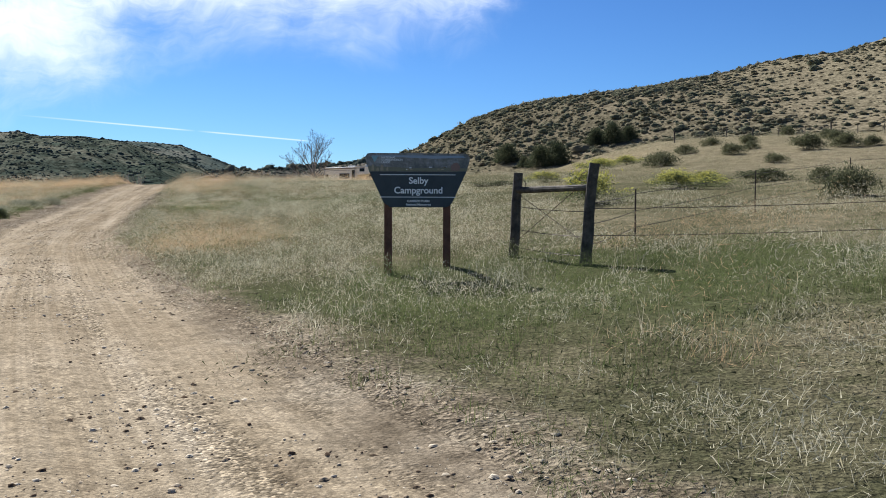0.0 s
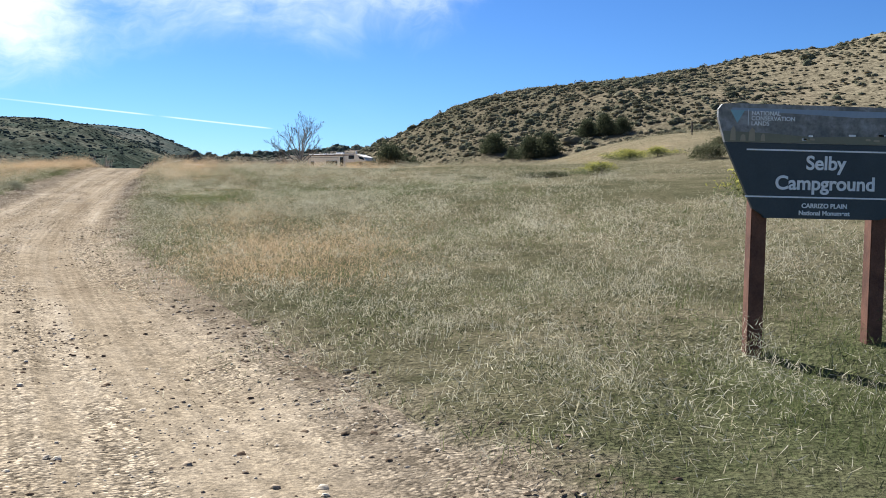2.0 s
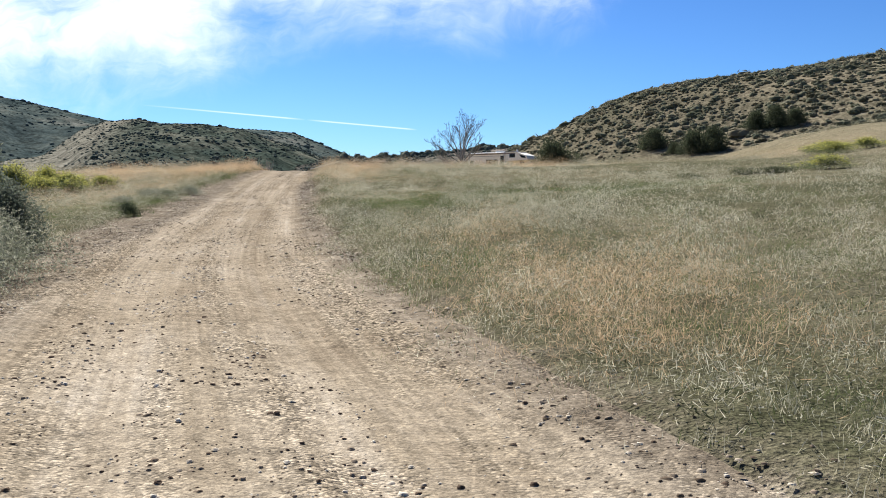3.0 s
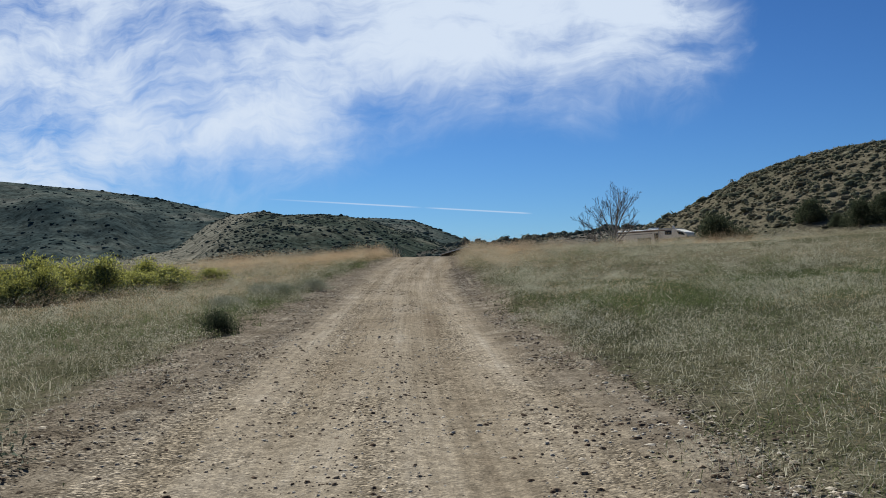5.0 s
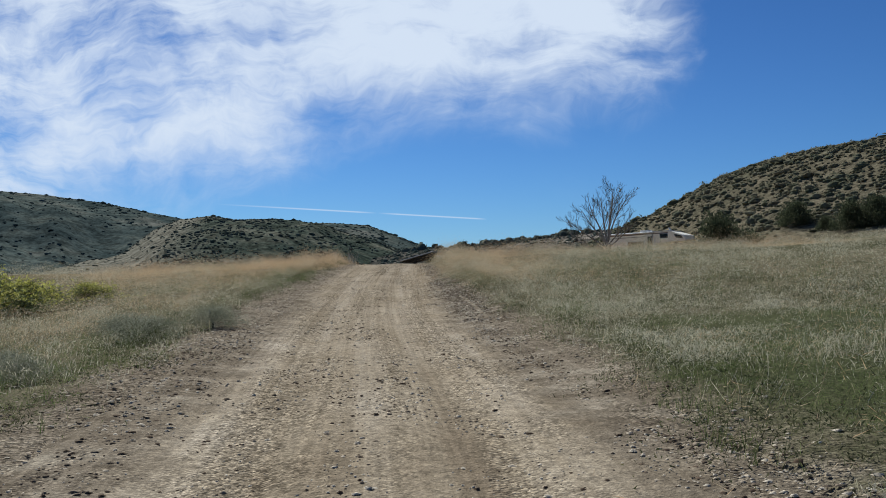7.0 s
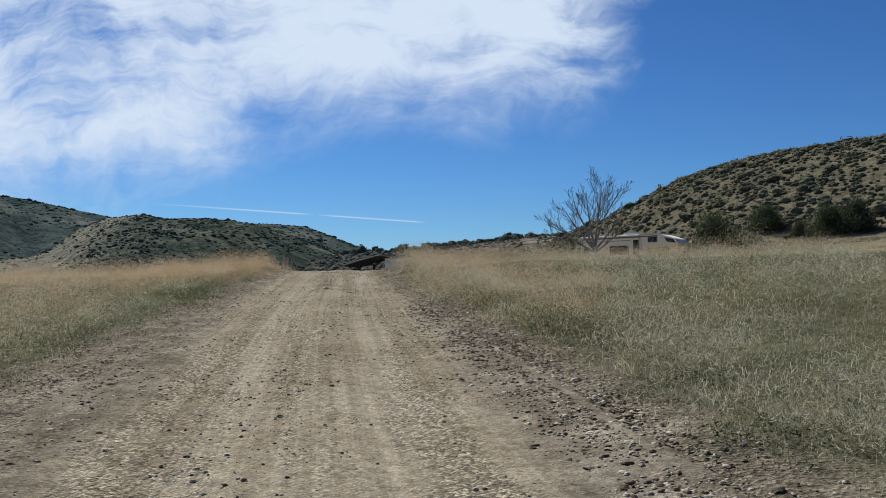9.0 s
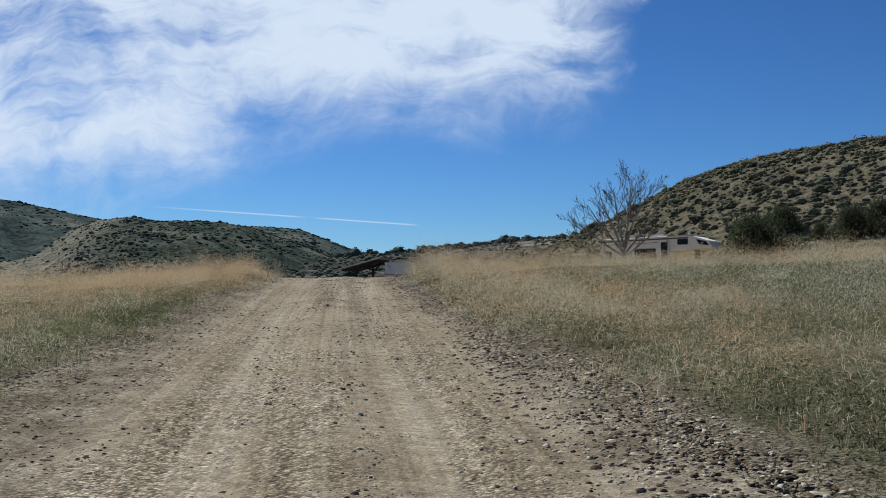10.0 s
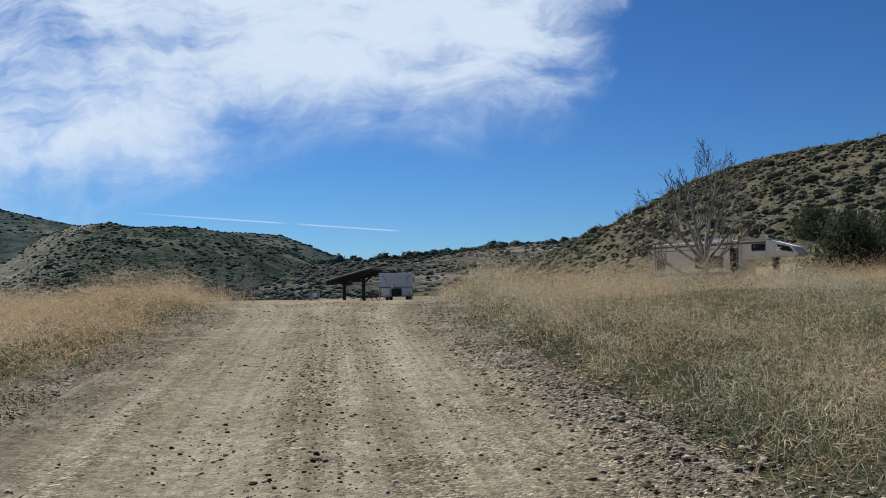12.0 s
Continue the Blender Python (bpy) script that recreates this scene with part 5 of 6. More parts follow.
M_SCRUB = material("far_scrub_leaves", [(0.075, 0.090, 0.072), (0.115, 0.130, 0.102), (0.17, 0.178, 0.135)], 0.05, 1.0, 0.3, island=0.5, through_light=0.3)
# paler scrub for the two farthest hills, with the haze in its colour
M_SCRUB_HAZED = material("hazed_scrub_leaves", [(0.088, 0.110, 0.094), (0.122, 0.146, 0.122), (0.165, 0.182, 0.15)], 0.02, 0.5, 0.3, island=0.5, through_light=0.35)
for k, (surface, bearings, near_r, ridge_r) in enumerate(far_surfaces):
    n = (9000, 7000, 13000, 13000)[k]
    a, t = r.uniform(bearings[0][0], bearings[-1][0], n), r.uniform(0.02, 1.01, n)
    t[: n // 10] = r.uniform(0.97, 1.0, n // 10)
    rr = near_r + (ridge_r - near_r) * t
    x, y, z = surface(a, rr)
    ok = r.random(n) < 0.45 + 0.7 * field(x, y, ridge_r / 14, 60 + k) + 0.3 * field(x, y, ridge_r / 50, 64 + k)
    if k == 2:
        ok &= r.random(n) < 0.3 + 0.7 * step(x + 0.337 * y + 12 * field(x, y, 25, 66), -90, -62)      # the bare flank
    size = r.gamma(4, (0.34, 0.27, 0.155, 0.165)[k], ok.sum())
    mounds("hillside_shrubs", "dark scrub scattered over the far hill", np.stack([x[ok], y[ok], z[ok]], 1), size, M_SCRUB if k > 1 else M_SCRUB_HAZED, 90 + k, (0.62, 0.62, 0.7, 0.9)[k], 0, 0.4, 5, 2)
# rounded bushes along the skyline of the low rise
surface, bearings, near_r, ridge_r = far_surfaces[3]
a = r.uniform(-13, 6, 130)
x, y, z = surface(a, near_r + (ridge_r - near_r) * r.uniform(0.90, 1.0, 130))
mounds("hillside_shrubs", "dark rounded bushes along the skyline", np.stack([x, y, z], 1), r.gamma(8, 0.25, 130), M_SCRUB, 97, 0.85, 14)


# ---- stones on the road ----
def stones(name, label, n, lo, hi, spread, seed, mat, flat=0.65, cluster=0.0, power=4.0, start=-2, base_chance=0.30, wide=0.0):
    r = np.random.default_rng(seed)
    y = r.uniform(start, 104, n)
    u = spread(r, n)
    u = np.where(np.abs(u) > 1.4, u + np.sign(u) * wide * (1 - step(y, 30, 42) * (1 - step(y, 60, 76))), u)
    if cluster:
        ok = r.random(n) < np.clip(base_chance + cluster * field(u * 2.2, y / 3.0, 1.0, 21) + cluster * field(u, y, 0.5, 22), 0, 1)
        u, y, n = u[ok], y[ok], int(ok.sum())
    x = road_x(y) + u * flare(y) / 0.94
    base = ground_z(x, y) + np.where(np.abs(u) < 2.45, road_relief(u, y) + 0.012, 0)
    s = lo * (hi / lo) ** (r.random(n) ** power)
    v = OCT_V[None, :6] * (0.7 + 0.6 * r.random((n, 6, 1))) * (s[:, None, None] * (0.7 + 0.6 * r.random((n, 1, 3))) * np.array([1, 1, flat]))
    a = r.random(n) * math.tau
    c, d = np.cos(a)[:, None], np.sin(a)[:, None]
    v = np.stack([v[..., 0] * c - v[..., 1] * d, v[..., 0] * d + v[..., 1] * c, v[..., 2]], -1) + np.stack([x, y, base], 1)[:, None, :]
    f = OCT_F[None, :7] + (np.arange(n) * 6)[:, None, None]
    return tagged(new(name, mesh_of(name, v.reshape(-1, 3), f.reshape(-1, 3), mat)), label, "stones", kind="stuff")


stones("road_stones", "loose brown and pale pebbles on the gravel track", 84000, 0.010, 0.036, lambda r, n: np.clip(r.normal(0, 1.5, n), -2.5, 2.5), 101, M_STONE, 0.42, 0.5, 3.6, base_chance=0.36)
RUBBLE = "grey-brown rubble heaped along the track edge"
stones("verge_stones", RUBBLE, 36000, 0.013, 0.045, lambda r, n: -2.9 - 1.1 * r.uniform(-1, 1, n) - 0.2 * r.normal(size=n), 102, M_RUBBLE, 0.3, 0.4, 2.2, 22, 0.42, 0.4)
stones("verge_stones", RUBBLE, 20000, 0.012, 0.040, lambda r, n: 2.35 + 0.5 * r.uniform(-1, 1, n) + 0.15 * r.normal(size=n), 103, M_RUBBLE, 0.3, 0.5, 2.4, wide=0.2)
stones("verge_stones", "tan stones strewn along the track edge", 18000, 0.012, 0.045, lambda r, n: 2.45 + 0.38 * r.normal(size=n), 105, M_STONE, 0.35, 0.4, 2.6, 30, 0.5)
stones("verge_stones", RUBBLE, 16000, 0.014, 0.048, lambda r, n: 2.35 + 0.32 * r.normal(size=n), 104, M_RUBBLE, 0.32, 0.3, 2.4, 58, 0.6)



# ---- grass ----
def blades(name, label, x, y, height, width, mat, seed, lean=0.35, wind=(0.10, -0.05)):
    r = np.random.default_rng(seed)
    n = len(x)
    z = ground_z(x, y) - 0.02
    h = height * (0.55 + 0.75 * r.random(n))
    az = r.random(n) * math.tau
    tilt = np.abs(r.normal(0, lean, n))
    bend = np.stack([np.cos(az) * tilt + wind[0], np.sin(az) * tilt + wind[1]], 1) * h[:, None]
    f = r.random(n) * math.tau
    w = (width * (0.6 + 0.8 * r.random(n)))[:, None] * np.stack([np.cos(f), np.sin(f)], 1) / 2
    p0 = np.stack([x, y], 1)
    v = np.stack([np.c_[p0 - w, z], np.c_[p0 + w, z], np.c_[p0 + bend * 0.8, z + h * np.clip(1.05 - 0.5 * tilt * r.random(n), 0.3, 1)]], 1)
    return tagged(new(name, mesh_of(name, v.reshape(-1, 3), np.arange(3 * n).reshape(-1, 3), mat)), label, "grass", kind="stuff")


TRACKS = (((-17.0, 60.5), (-14.5, 57.6), (-11.5, 55.0), (-6.0, 52.0), (3.0, 49.0)), ((-16.4, 53.4), (-14.6, 54.0), (-11.9, 53.7), (-6.0, 51.0), (3.0, 47.4)), ((-15.0, 52.9), (-14.3, 50.2), (-13.4, 46.5)))


def track(x, y):
    """Old wheel marks that leave the road to the right, 1 on the mark and 0 off it."""
    best = np.full(np.shape(x), 99.0)
    for line in TRACKS:
        for (ax, ay), (bx, by) in zip(line, line[1:]):
            dx, dy = bx - ax, by - ay
            t = np.clip(((x - ax) * dx + (y - ay) * dy) / (dx * dx + dy * dy), 0, 1)
            best = np.minimum(best, np.hypot(x - ax - t * dx, y - ay - t * dy))
    return np.exp(-(best / 0.32) ** 2)


def sow(n, u0, u1, y0, y1, seed, clump=0.0):
    r = np.random.default_rng(seed)
    u, y = r.uniform(u0, u1, n), r.uniform(y0, y1, n)
    if clump:
        m = max(1, n // 34)
        cu, cy = r.uniform(u0, u1, m), r.uniform(y0, y1, m)
        w = r.integers(0, m, n)
        u, y = cu[w] + r.normal(0, clump, n), cy[w] + r.normal(0, clump, n)
    x = road_x(y) + u / 0.94
    clear = (((x - 0.8) / 1.1) ** 2 + ((y - 15.3) / 0.55) ** 2 > 1) & (np.abs(side(x, y)) / flare(y) > 2.65 + (side(x, y) > 0) * (0.55 * step(y, 46, 53) - 0.3 * step(y, 8, 18) - 0.45 * step(y, 70, 80)) + 0.42 * field(x, y, 1.3, 70) + 0.34 * field(x, y, 0.45, 71) + (0.35 * step(y, 28, 40) + 0.15 * step(y, 34, 44)) * (side(x, y) < 0) * (1 - 0.8 * step(y, 60, 76))) & (((x + 12.6) / 7) ** 2 + ((y - 134.5) / 5) ** 2 > 1)
    return x[clear], y[clear], u[clear]


def sown(name, label, n, u0, u1, y0, y1, height, width, mat, seed, chance=None, lean=0.35, clump=0.06):
    x, y, u = sow(n, u0, u1, y0, y1, seed, clump)
    if chance is not None:
        keep = np.random.default_rng(seed + 1).random(len(x)) < chance(x, y, u)
        x, y, u = x[keep], y[keep], u[keep]
    gaps = np.random.default_rng(seed + 3).random(len(x)) < np.clip(0.72 + 0.75 * field(x, y, 0.75, 96) + 0.45 * field(x, y, 2.6, 97), 0.06, 1)
    x, y, u = x[gaps], y[gaps], u[gaps]
    hh = height * (1 + 0.40 * step(y, 88, 100) * (1 - step(u, 7, 12))) * (1 - 0.3 * step(y, 104, 112)) * (0.82 + 0.30 * field(x, y, 2.2, 75) + 0.38 * field(x, y, 0.55, 76)) * (0.5 + 0.5 * step(np.abs(u), 2.0, np.where(u > 0, 2.9, 4.5))) * (1 - 0.8 * track(x, y)) * (1 - 0.5 * np.exp(-(((x + 9) / 6) ** 2 + ((y - 52) / 3.2) ** 2)))
    return blades(name, label, x, y, hh, width, mat, seed + 2, lean)


def brome_patch(x, y, u):
    """Where the tall reddish brome stands: along the verges near the crest and in patches."""
    verge = np.exp(-((np.abs(u) - 5.2) / np.where(u > 0, 3.4, 2.4)) ** 2) * np.where(u > 0, step(y, 60, 75), step(y, 62, 85)) + 1.2 * np.where(u > 0, step(y - 4 * step(u, 4, 8), 84, 97), step(y, 80, 95)) * (u < 24) + 0.45 * step(y, 42, 55) * (u < -5.5) * (u > -14)
    verge = verge + 0.5 * step(y, 70, 84) * (u < -4.5) * (u > -18)
    verge = verge * (1 - 0.9 * (u < 0) * (u > -4.4 - 0.6 * field(x, y, 2.0, 92)) * (1 - step(y, 80, 90)))
    spots = sum(np.exp(-(((x - a) / s) ** 2 + ((y - b) / s) ** 2)) for a, b, s in ((-6.7, 26.8, 1.3), (-5.2, 22.8, 1.1), (-5.9, 24.8, 1.0), (7.0, 22.0, 1.8), (2.2, 10.0, 0.7), (2.6, 8.0, 0.6), (4.0, 19.5, 1.0)))
    return np.clip(verge * (0.74 + 0.45 * field(x, y, 5, 77) + 0.4 * field(x, y, 1.3, 79)) + spots + 0.22 * (field(x, y, 9, 78) > 0.45), 0, 1)


def green_patch(x, y, u):
    near_sign = np.exp(-(((x - 2.5) / 6.0) ** 2 + ((y - 15.0) / 4.5) ** 2))
    swale = np.exp(-(((x + 8.5) / 7.0) ** 2 + ((y - 53.0) / 3.0) ** 2))
    low_side = 0.6 * np.exp(-((u + 7.5) / 3.0) ** 2) * step(y, 33, 40) * (1 - step(y, 58, 68)) * (0.6 + 0.8 * field(x, y, 2.4, 99)) + 0.8 * np.exp(-((u + 4.0) / 1.3) ** 2) * step(y, 35, 45) * (0.6 + 0.6 * field(x, y, 3, 93))
    herbs = np.exp(-(((x + 13.0) / 2.6) ** 2 + ((y - 47.5) / 3.5) ** 2))
    near_sign = near_sign + 0.7 * np.exp(-(((x - 4.0) / 6.0) ** 2 + ((y - 8.0) / 6.0) ** 2)) * (0.55 + 0.9 * field(x, y, 1.8, 94))
    return np.clip(near_sign + herbs + low_side + 0.45 * swale + 0.45 * (field(x, y, 8, 79) > 0.15) * np.exp(-np.abs(u) / 16), 0, 1)


dry = lambda x, y, u: np.clip(0.8 + 0.75 * field(x, y, 2.3, 83) + 0.4 * field(x, y, 6.0, 84), 0.15, 1) * np.clip(1.0 - 0.85 * green_patch(x, y, u) - 0.8 * brome_patch(x, y, u), 0.08, 1)


def slivers(name, label, p, length, width, mat, r, rise=0.6):
    """One thin loose face for each leaf tip, awn or spikelet at the places p, lying every way; rise: how far they stand up."""
    n = len(p)
    a = r.normal(size=(n, 3)) * np.array([1, 1, rise])
    a /= np.linalg.norm(a, axis=1, keepdims=True)
    b = np.cross(a, r.normal(size=(n, 3)))
    b /= np.linalg.norm(b, axis=1, keepdims=True)
    a, b = a * (length * r.uniform(0.5, 1.3, (n, 1))) / 2, b * (width * r.uniform(0.6, 1.4, (n, 1)))
    v = np.stack([p - a - b * 0.5, p - a * 0.8 + b * 0.5, p + a], 1)
    return tagged(new(name, mesh_of(name, v.reshape(-1, 3), np.arange(3 * n).reshape(-1, 3), mat)), label, "grass", kind="stuff")


def tussocks(name, label, n, each, u0, u1, y0, y1, radius, height, length, width, mat, seed, chance=None, rise=0.6, deep=0.5):
    """Bunches of grass: n uneven domes of fine leaf tips, thickest towards their tops."""
    r = np.random.default_rng(seed)
    cx, cy, cu = sow(n, u0, u1, y0, y1, seed, 0)
    if chance is not None:
        keep = r.random(len(cx)) < chance(cx, cy, cu)
        cx, cy, cu = cx[keep], cy[keep], cu[keep]
    m = len(cx)
    size = np.clip(r.gamma(2.6, 1 / 2.6, m), 0.25, 2.4)
    tall = height * (1 + 0.40 * step(cy, 88, 100) * (1 - step(cu, 7, 12))) * (1 - 0.3 * step(cy, 104, 112)) * size ** 0.6 * (0.88 + 0.36 * field(cx, cy, 3.1, 75) + 0.26 * field(cx, cy, 1.2, 74)) * (0.55 + 0.45 * step(np.abs(cu), 2.0, np.where(cu > 0, 2.9, 4.5))) * (1 - 0.75 * track(cx, cy)) * (1 - 0.45 * np.exp(-(((cx + 9) / 6) ** 2 + ((cy - 52) / 3.2) ** 2)))
    w = r.choice(m, m * each, p=size ** 1.5 / (size ** 1.5).sum())
    q = r.normal(size=(len(w), 2)) * 0.5
    rad = np.minimum(np.hypot(*q.T), 1.6)
    x, y = cx[w] + q[:, 0] * radius * size[w], cy[w] + q[:, 1] * radius * size[w]
    z = ground_z(x, y) + tall[w] * np.exp(-rad ** 2) * (1 - deep * r.random(len(w)) ** 2) * r.uniform(0.7, 1.15, len(w))
    return slivers(name, label, np.stack([x, y, z], 1), length, width, mat, r, rise)


M_FIELD = material("far_field_grass", [(0.16, 0.155, 0.083), (0.27, 0.243, 0.14), (0.40, 0.352, 0.222), (0.52, 0.455, 0.31)], 0.16, 3.0, 0.3, island=0.55, through_light=0.4, patch=(0.28, 0.70))
M_HERB = material("dark_herb_leaves", [(0.040, 0.047, 0.023), (0.078, 0.083, 0.040), (0.145, 0.135, 0.068)], 0.9, 5.0, 0.3, island=0.5, through_light=0.4)
MEADOW = "pale straw and olive meadow grass beside the track"
# uneven spots by noise, for dark herbs and green bunches
uneven_spots = lambda x, y, u: np.clip(0.35 + 1.1 * field(x, y, 2.6, 87) + 0.5 * field(x, y, 0.9, 88), 0, 1)
# bunches of fine grass, coarser with the distance from the track
tussocks("dry_grass", MEADOW, 3000, 170, 2.3, 9.0, 0, 112, 0.33, 0.42, 0.08, 0.0055, M_STRAW, 201, dry, 1.4)
tussocks("dry_grass", MEADOW, 1700, 140, -9.0, -2.6, 8, 112, 0.36, 0.44, 0.08, 0.0055, M_STRAW, 204, dry, 1.4)
tussocks("dry_grass", "open dry meadow grass", 3000, 90, 9.0, 24, 4, 128, 0.50, 0.44, 0.12, 0.009, M_STRAW, 207, dry, 1.3)
tussocks("dry_grass", "open dry meadow grass", 1700, 56, -34, -9, 20, 122, 0.6, 0.46, 0.14, 0.011, M_STRAW, 210, None, 1.3)
tussocks("dry_grass", "distant dry meadow grass", 5200, 26, 24, 62, 12, 150, 0.50, 0.40, 0.16, 0.014, M_FIELD, 212, None, 1.2)
tussocks("dry_grass", "distant dry meadow grass", 3500, 18, 62, 130, 25, 190, 0.9, 0.46, 0.28, 0.026, M_FIELD, 213, None, 1.2)
# a thick fringe along the road near the crest
fringe = lambda x, y, u: np.clip(step(y, 66, 76) * (0.75 + 0.6 * field(x, y, 1.4, 69)), 0, 1)
tussocks("dry_grass", MEADOW, 230, 200, 2.3, 4.8, 64, 100, 0.42, 0.50, 0.09, 0.0058, M_STRAW, 240, fringe, 1.4)
tussocks("herbs", "dark green and brown low herbs at the road's edge", 260, 120, 2.2, 4.0, 38, 100, 0.36, 0.34, 0.05, 0.012, M_HERB, 242, None, 0.9)
tussocks("herbs", "dark green and brown low herbs at the road's edge", 300, 120, -4.6, -2.6, 36, 100, 0.36, 0.30, 0.05, 0.012, M_HERB, 243, None, 0.9)
# taller bunches stand out here and there
tussocks("dry_grass", "tall straw-coloured bunch grass in the meadow", 330, 230, 2.8, 13, 3, 84, 0.42, 0.66, 0.10, 0.0060, M_STRAW, 244, lambda x, y, u: 0.4 + 0.6 * dry(x, y, u), 1.8)
tussocks("green_grass", "green bunch grass among the dry straw", 260, 200, 2.8, 14, 22, 84, 0.45, 0.50, 0.09, 0.0060, M_GREEN, 245, uneven_spots, 1.8)
tussocks("dry_grass", "tall straw-coloured bunch grass in the meadow", 150, 200, -10, -3.6, 20, 90, 0.42, 0.62, 0.10, 0.0065, M_STRAW, 246, None, 1.8)
# upright leaves among them
sown("dry_grass", MEADOW, 70000, 2.3, 9.0, 0, 112, 0.20, 0.0042, M_STRAW, 214, dry, lean=0.6)
sown("dry_grass", MEADOW, 50000, -9, -2.3, 8, 112, 0.26, 0.0052, M_STRAW, 215, dry, lean=0.7)
sown("thatch", "matted dead straw under the grass", 55000, 2.3, 12, -3, 100, 0.08, 0.010, M_STRAW, 230, lean=1.6, clump=0.10)
sown("green_grass", "fresh green grass round the sign", 190000, 2.4, 16, 0, 60, 0.22, 0.0065, M_GREEN, 216, green_patch, lean=0.6)
sown("green_grass", "fresh green grass low along the track", 75000, -10, -2.4, 8, 108, 0.30, 0.0075, M_GREEN, 219, green_patch, lean=0.6)
tussocks("green_grass", "fresh green grass round the sign", 3000, 150, 2.4, 16, 0, 60, 0.36, 0.34, 0.07, 0.005, M_GREEN, 217, green_patch, 1.5)
tussocks("green_grass", "fresh green grass low along the track", 1300, 120, -12, -3.0, 25, 108, 0.38, 0.34, 0.08, 0.006, M_GREEN, 220, green_patch, 1.5)
# dark low herbs, which also stand in for the shaded gaps between the bunches
tussocks("herbs", "dark green and brown low herbs between the grass", 2300, 80, 2.3, 14, 0, 112, 0.40, 0.30, 0.05, 0.012, M_HERB, 236, uneven_spots, 0.9)
tussocks("herbs", "dark green and brown low herbs between the grass", 1000, 80, -11, -3.2, 20, 108, 0.38, 0.28, 0.05, 0.012, M_HERB, 237, uneven_spots, 0.9)
# feathery brome: fine stems under a haze of awns
BROME = "tall feathery reddish-tan dry brome"
tussocks("brome_grass", BROME, 420, 210, 2.4, 7.5, 64, 104, 0.50, 0.66, 0.10, 0.0050, M_BROME, 241, fringe, 1.0, 0.8)
tussocks("brome_grass", BROME, 330, 190, -8, -2.6, 82, 104, 0.55, 0.72, 0.10, 0.0052, M_BROME, 247, None, 1.0, 0.8)
tussocks("brome_grass", BROME, 3800, 145, 2.3, 24, 8, 124, 0.78, 0.70, 0.11, 0.0048, M_BROME, 222, brome_patch, 1.0, 0.8)
tussocks("brome_grass", BROME, 2800, 135, -18, -2.8, 30, 122, 0.74, 0.66, 0.11, 0.0048, M_BROME, 225, brome_patch, 1.0, 0.8)
sown("brome_grass", BROME, 130000, 2.3, 24, 8, 124, 0.40, 0.0036, M_BROME, 223, brome_patch, lean=0.8, clump=0.16)
sown("brome_grass", BROME, 90000, -18, -2.8, 30, 122, 0.40, 0.0036, M_BROME, 226, brome_patch, lean=0.8, clump=0.16)
drift = lambda x, y, u: np.clip(sum(np.exp(-(((x - a) / s) ** 2 + ((y - b) / s) ** 2)) for a, b, s in ((-6.7, 27.0, 1.5), (-5.2, 26.2, 1.3), (-5.4, 22.8, 1.1), (-5.9, 24.8, 1.2), (7.0, 22.0, 1.6), (-8.2, 33.0, 0.9), (-4.8, 30.0, 0.9))), 0, 1)
tussocks("brome_grass", "drift of fine reddish-tan brome by the track", 1700, 90, 2.8, 16, 18, 36, 0.50, 0.62, 0.12, 0.0036, M_BROME, 228, lambda x, y, u: drift(x, y, u) * np.clip(0.6 + 0.8 * field(x, y, 1.1, 86), 0, 1), 1.6, 0.8)
M_PALE = material("pale_flattened_straw", [(0.50, 0.45, 0.32), (0.68, 0.63, 0.49)], 0.8, 5.0, 0.2, island=0.5, through_light=0.3)
lodged = lambda x, y, u: np.clip(track(x, y) + sum(np.exp(-(((x - a) / s) ** 2 + ((y - b) / s) ** 2)) for a, b, s in ((-14.0, 44.6, 0.40), (-13.6, 44.0, 0.40), (-13.2, 43.3, 0.42), (-12.9, 42.3, 0.35), (-12.5, 40.9, 0.42), (-3.2, 18.5, 0.8), (-2.0, 21.0, 0.9), (0.6, 16.5, 0.45), (1.15, 16.35, 0.45))), 0, 1)
sown("pale_straw", "pale flattened straw along the verge and wheel marks", 200000, 2.2, 16, 15, 62, 0.26, 0.007, M_PALE, 250, lodged, lean=0.9, clump=0.12)
tussocks("pale_straw", "pale flattened straw along the verge", 620, 70, 2.2, 4.6, 38, 47, 0.16, 0.31, 0.07, 0.011, M_PALE, 252, lambda x, y, u: lodged(x, y, u) ** 2 * (0.6 + 0.8 * field(x, y, 0.6, 68)), 1.2)
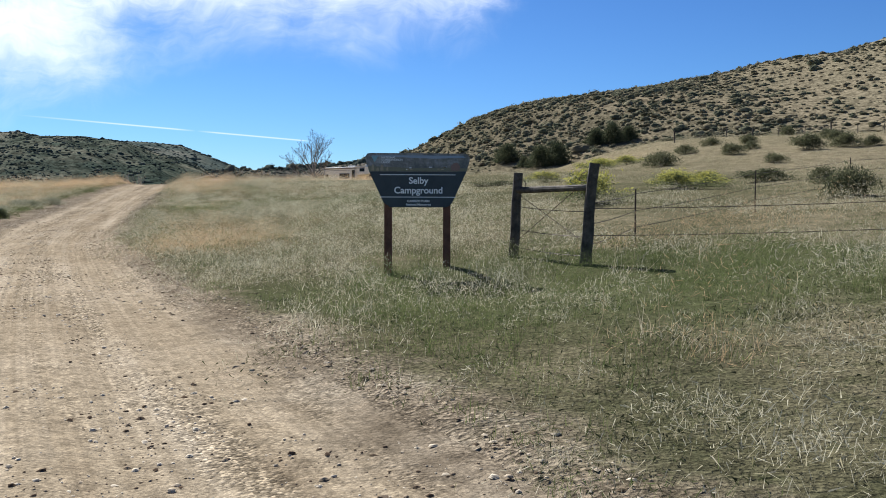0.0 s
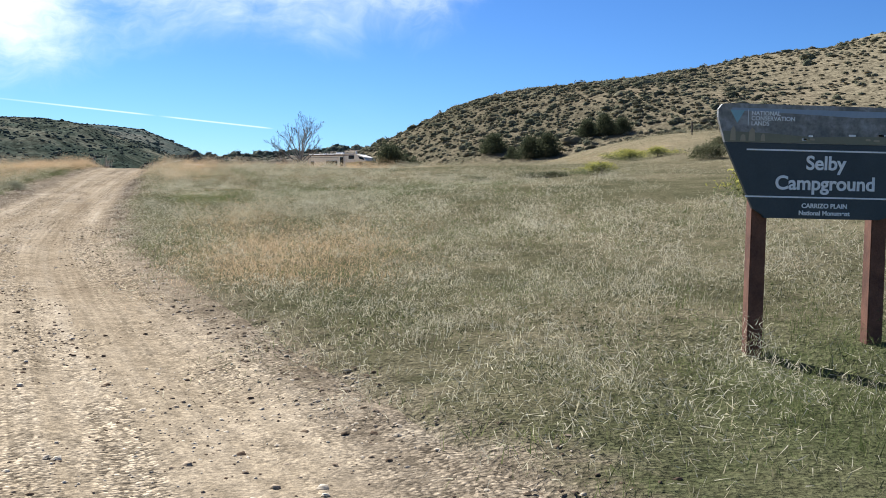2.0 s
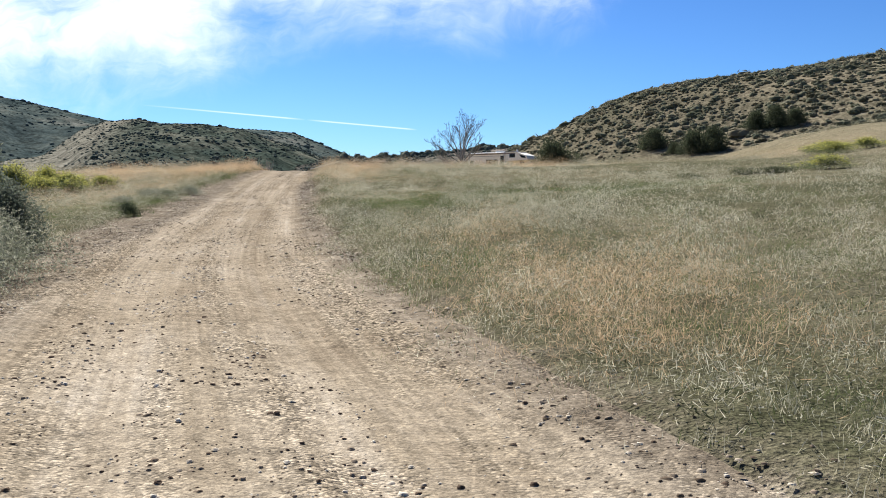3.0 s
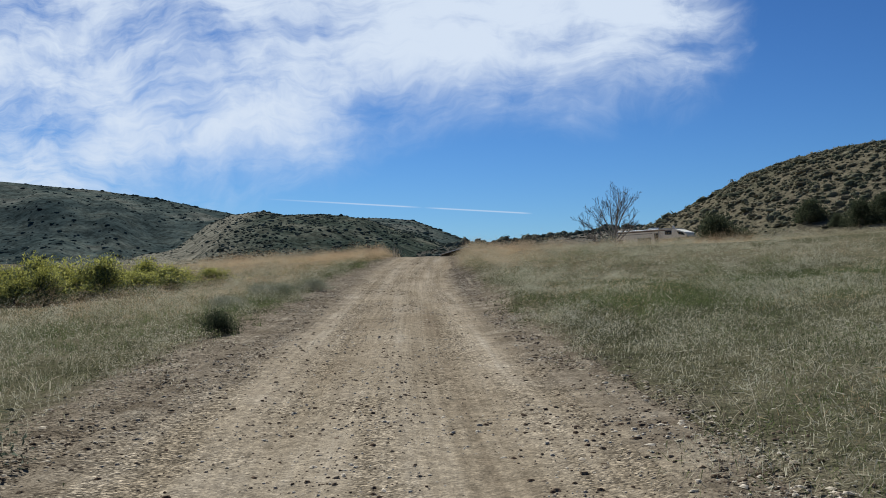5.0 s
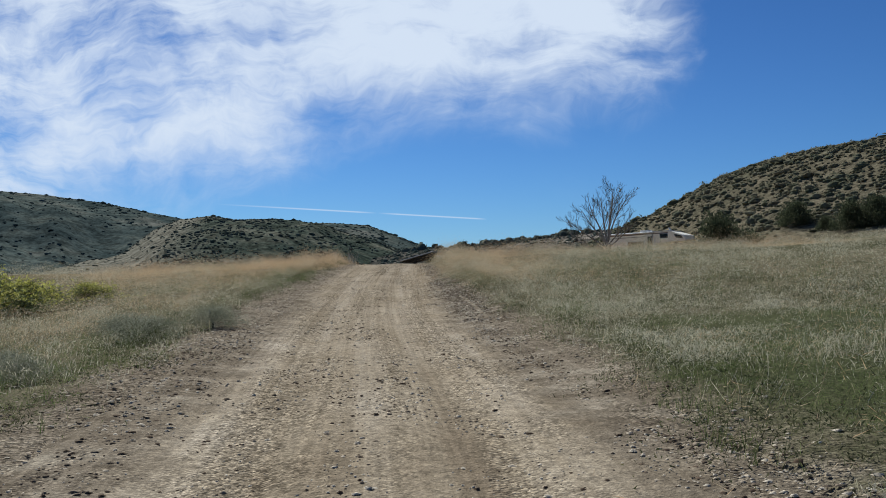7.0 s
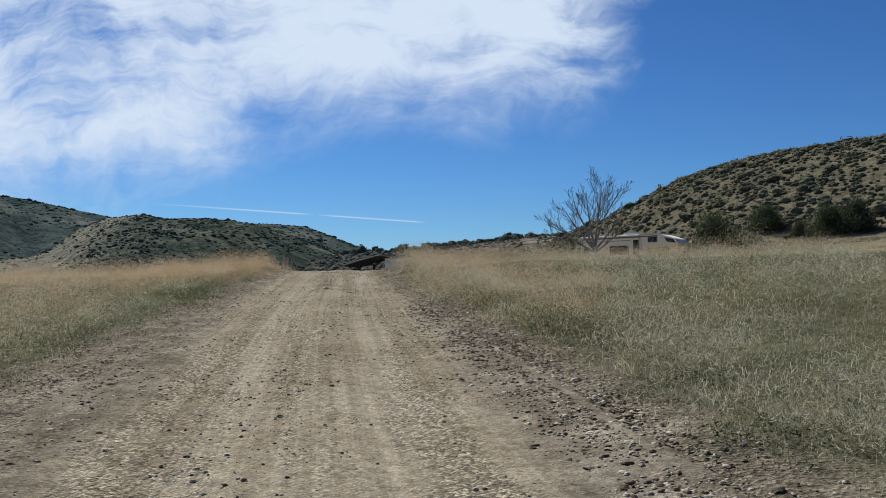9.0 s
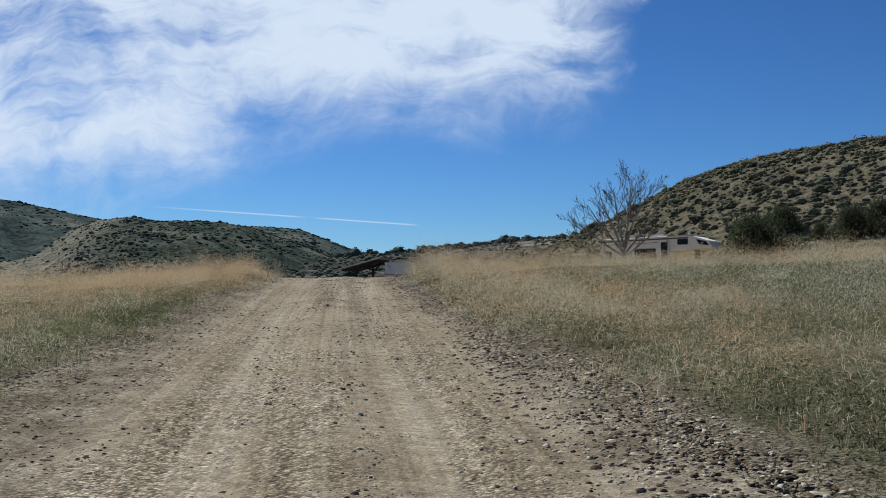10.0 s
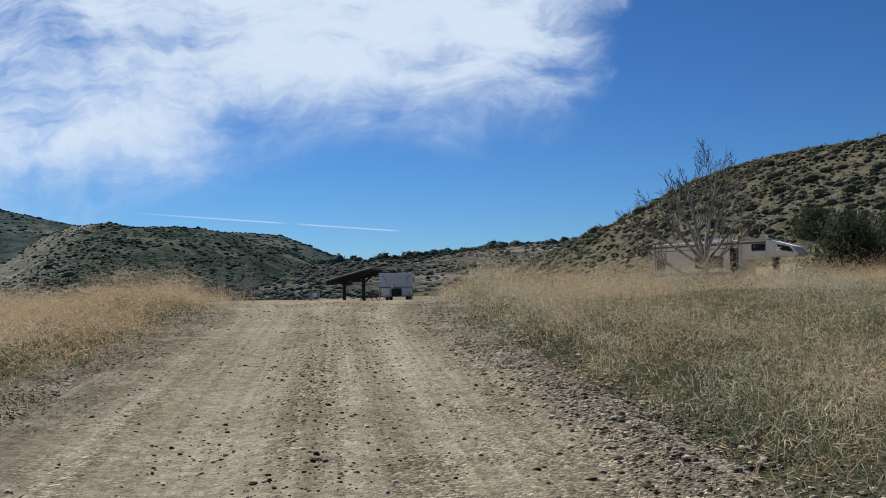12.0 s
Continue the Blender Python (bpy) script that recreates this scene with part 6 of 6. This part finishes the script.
# pale seed heads over the grass
tussocks("seed_heads", "pale dry seed heads over the meadow grass", 2600, 12, 2.9, 12, 2, 80, 0.5, 0.36, 0.03, 0.009, M_PALE, 270, dry, 0.6, 0.3)
tussocks("seed_heads", "pale dry seed heads over the meadow grass", 1200, 10, -9, -3.2, 20, 100, 0.5, 0.42, 0.03, 0.010, M_PALE, 272, dry, 0.6, 0.3)


# ---- dead stalks ----
def stalks(name, label, n, u0, u1, y0, y1, length, seed, mat):
    """Long bleached stems that stand and lie over the grass."""
    r = np.random.default_rng(seed)
    x, y, _ = sow(n, u0, u1, y0, y1, seed, 0.25)
    n = len(x)
    h = length * (0.5 + r.random(n))
    way, pitch, curl, swing = r.random(n) * math.tau, r.uniform(0.5, 1.35, n), r.normal(-0.15, 0.35, n), r.normal(0, 0.35, n)
    p = np.stack([x, y, ground_z(x, y)], 1)
    rings, segs = [], 4
    flat = r.normal(size=(n, 3))
    for k in range(segs + 1):
        d = np.stack([np.cos(way) * np.cos(pitch), np.sin(way) * np.cos(pitch), np.sin(pitch)], 1)
        across = np.cross(d, flat)
        across *= (0.0034 * (1 - 0.5 * k / segs)) / np.linalg.norm(across, axis=1, keepdims=True)
        rings += [p - across, p + across]
        p = p + d * (h / segs)[:, None]
        pitch, way = pitch + curl / segs * 2, way + swing / segs * 2
    v = np.stack(rings, 1)
    q = [[2 * k, 2 * k + 1, 2 * k + 3, 2 * k + 2] for k in range(segs)]
    f = (np.array(q)[None] + (np.arange(n) * 2 * (segs + 1))[:, None, None]).reshape(-1, 4)
    return tagged(new(name, mesh_of(name, v.reshape(-1, 3), f, mat)), label, "grass", kind="stuff")


M_STALK = material("bleached_stalks", [(0.30, 0.24, 0.15), (0.44, 0.37, 0.25), (0.56, 0.49, 0.36)], 1.0, 10.0, 0.2, 0.8, 0.0, island=0.5, through_light=0.45)
stalks("dead_stalks", "bleached dead stalks standing and lying over the meadow grass", 1500, 2.6, 11, 1, 104, 0.34, 301, M_STALK)
stalks("dead_stalks", "bleached dead stalks standing and lying over the meadow grass", 600, -8, -3.2, 12, 100, 0.34, 304, M_STALK)
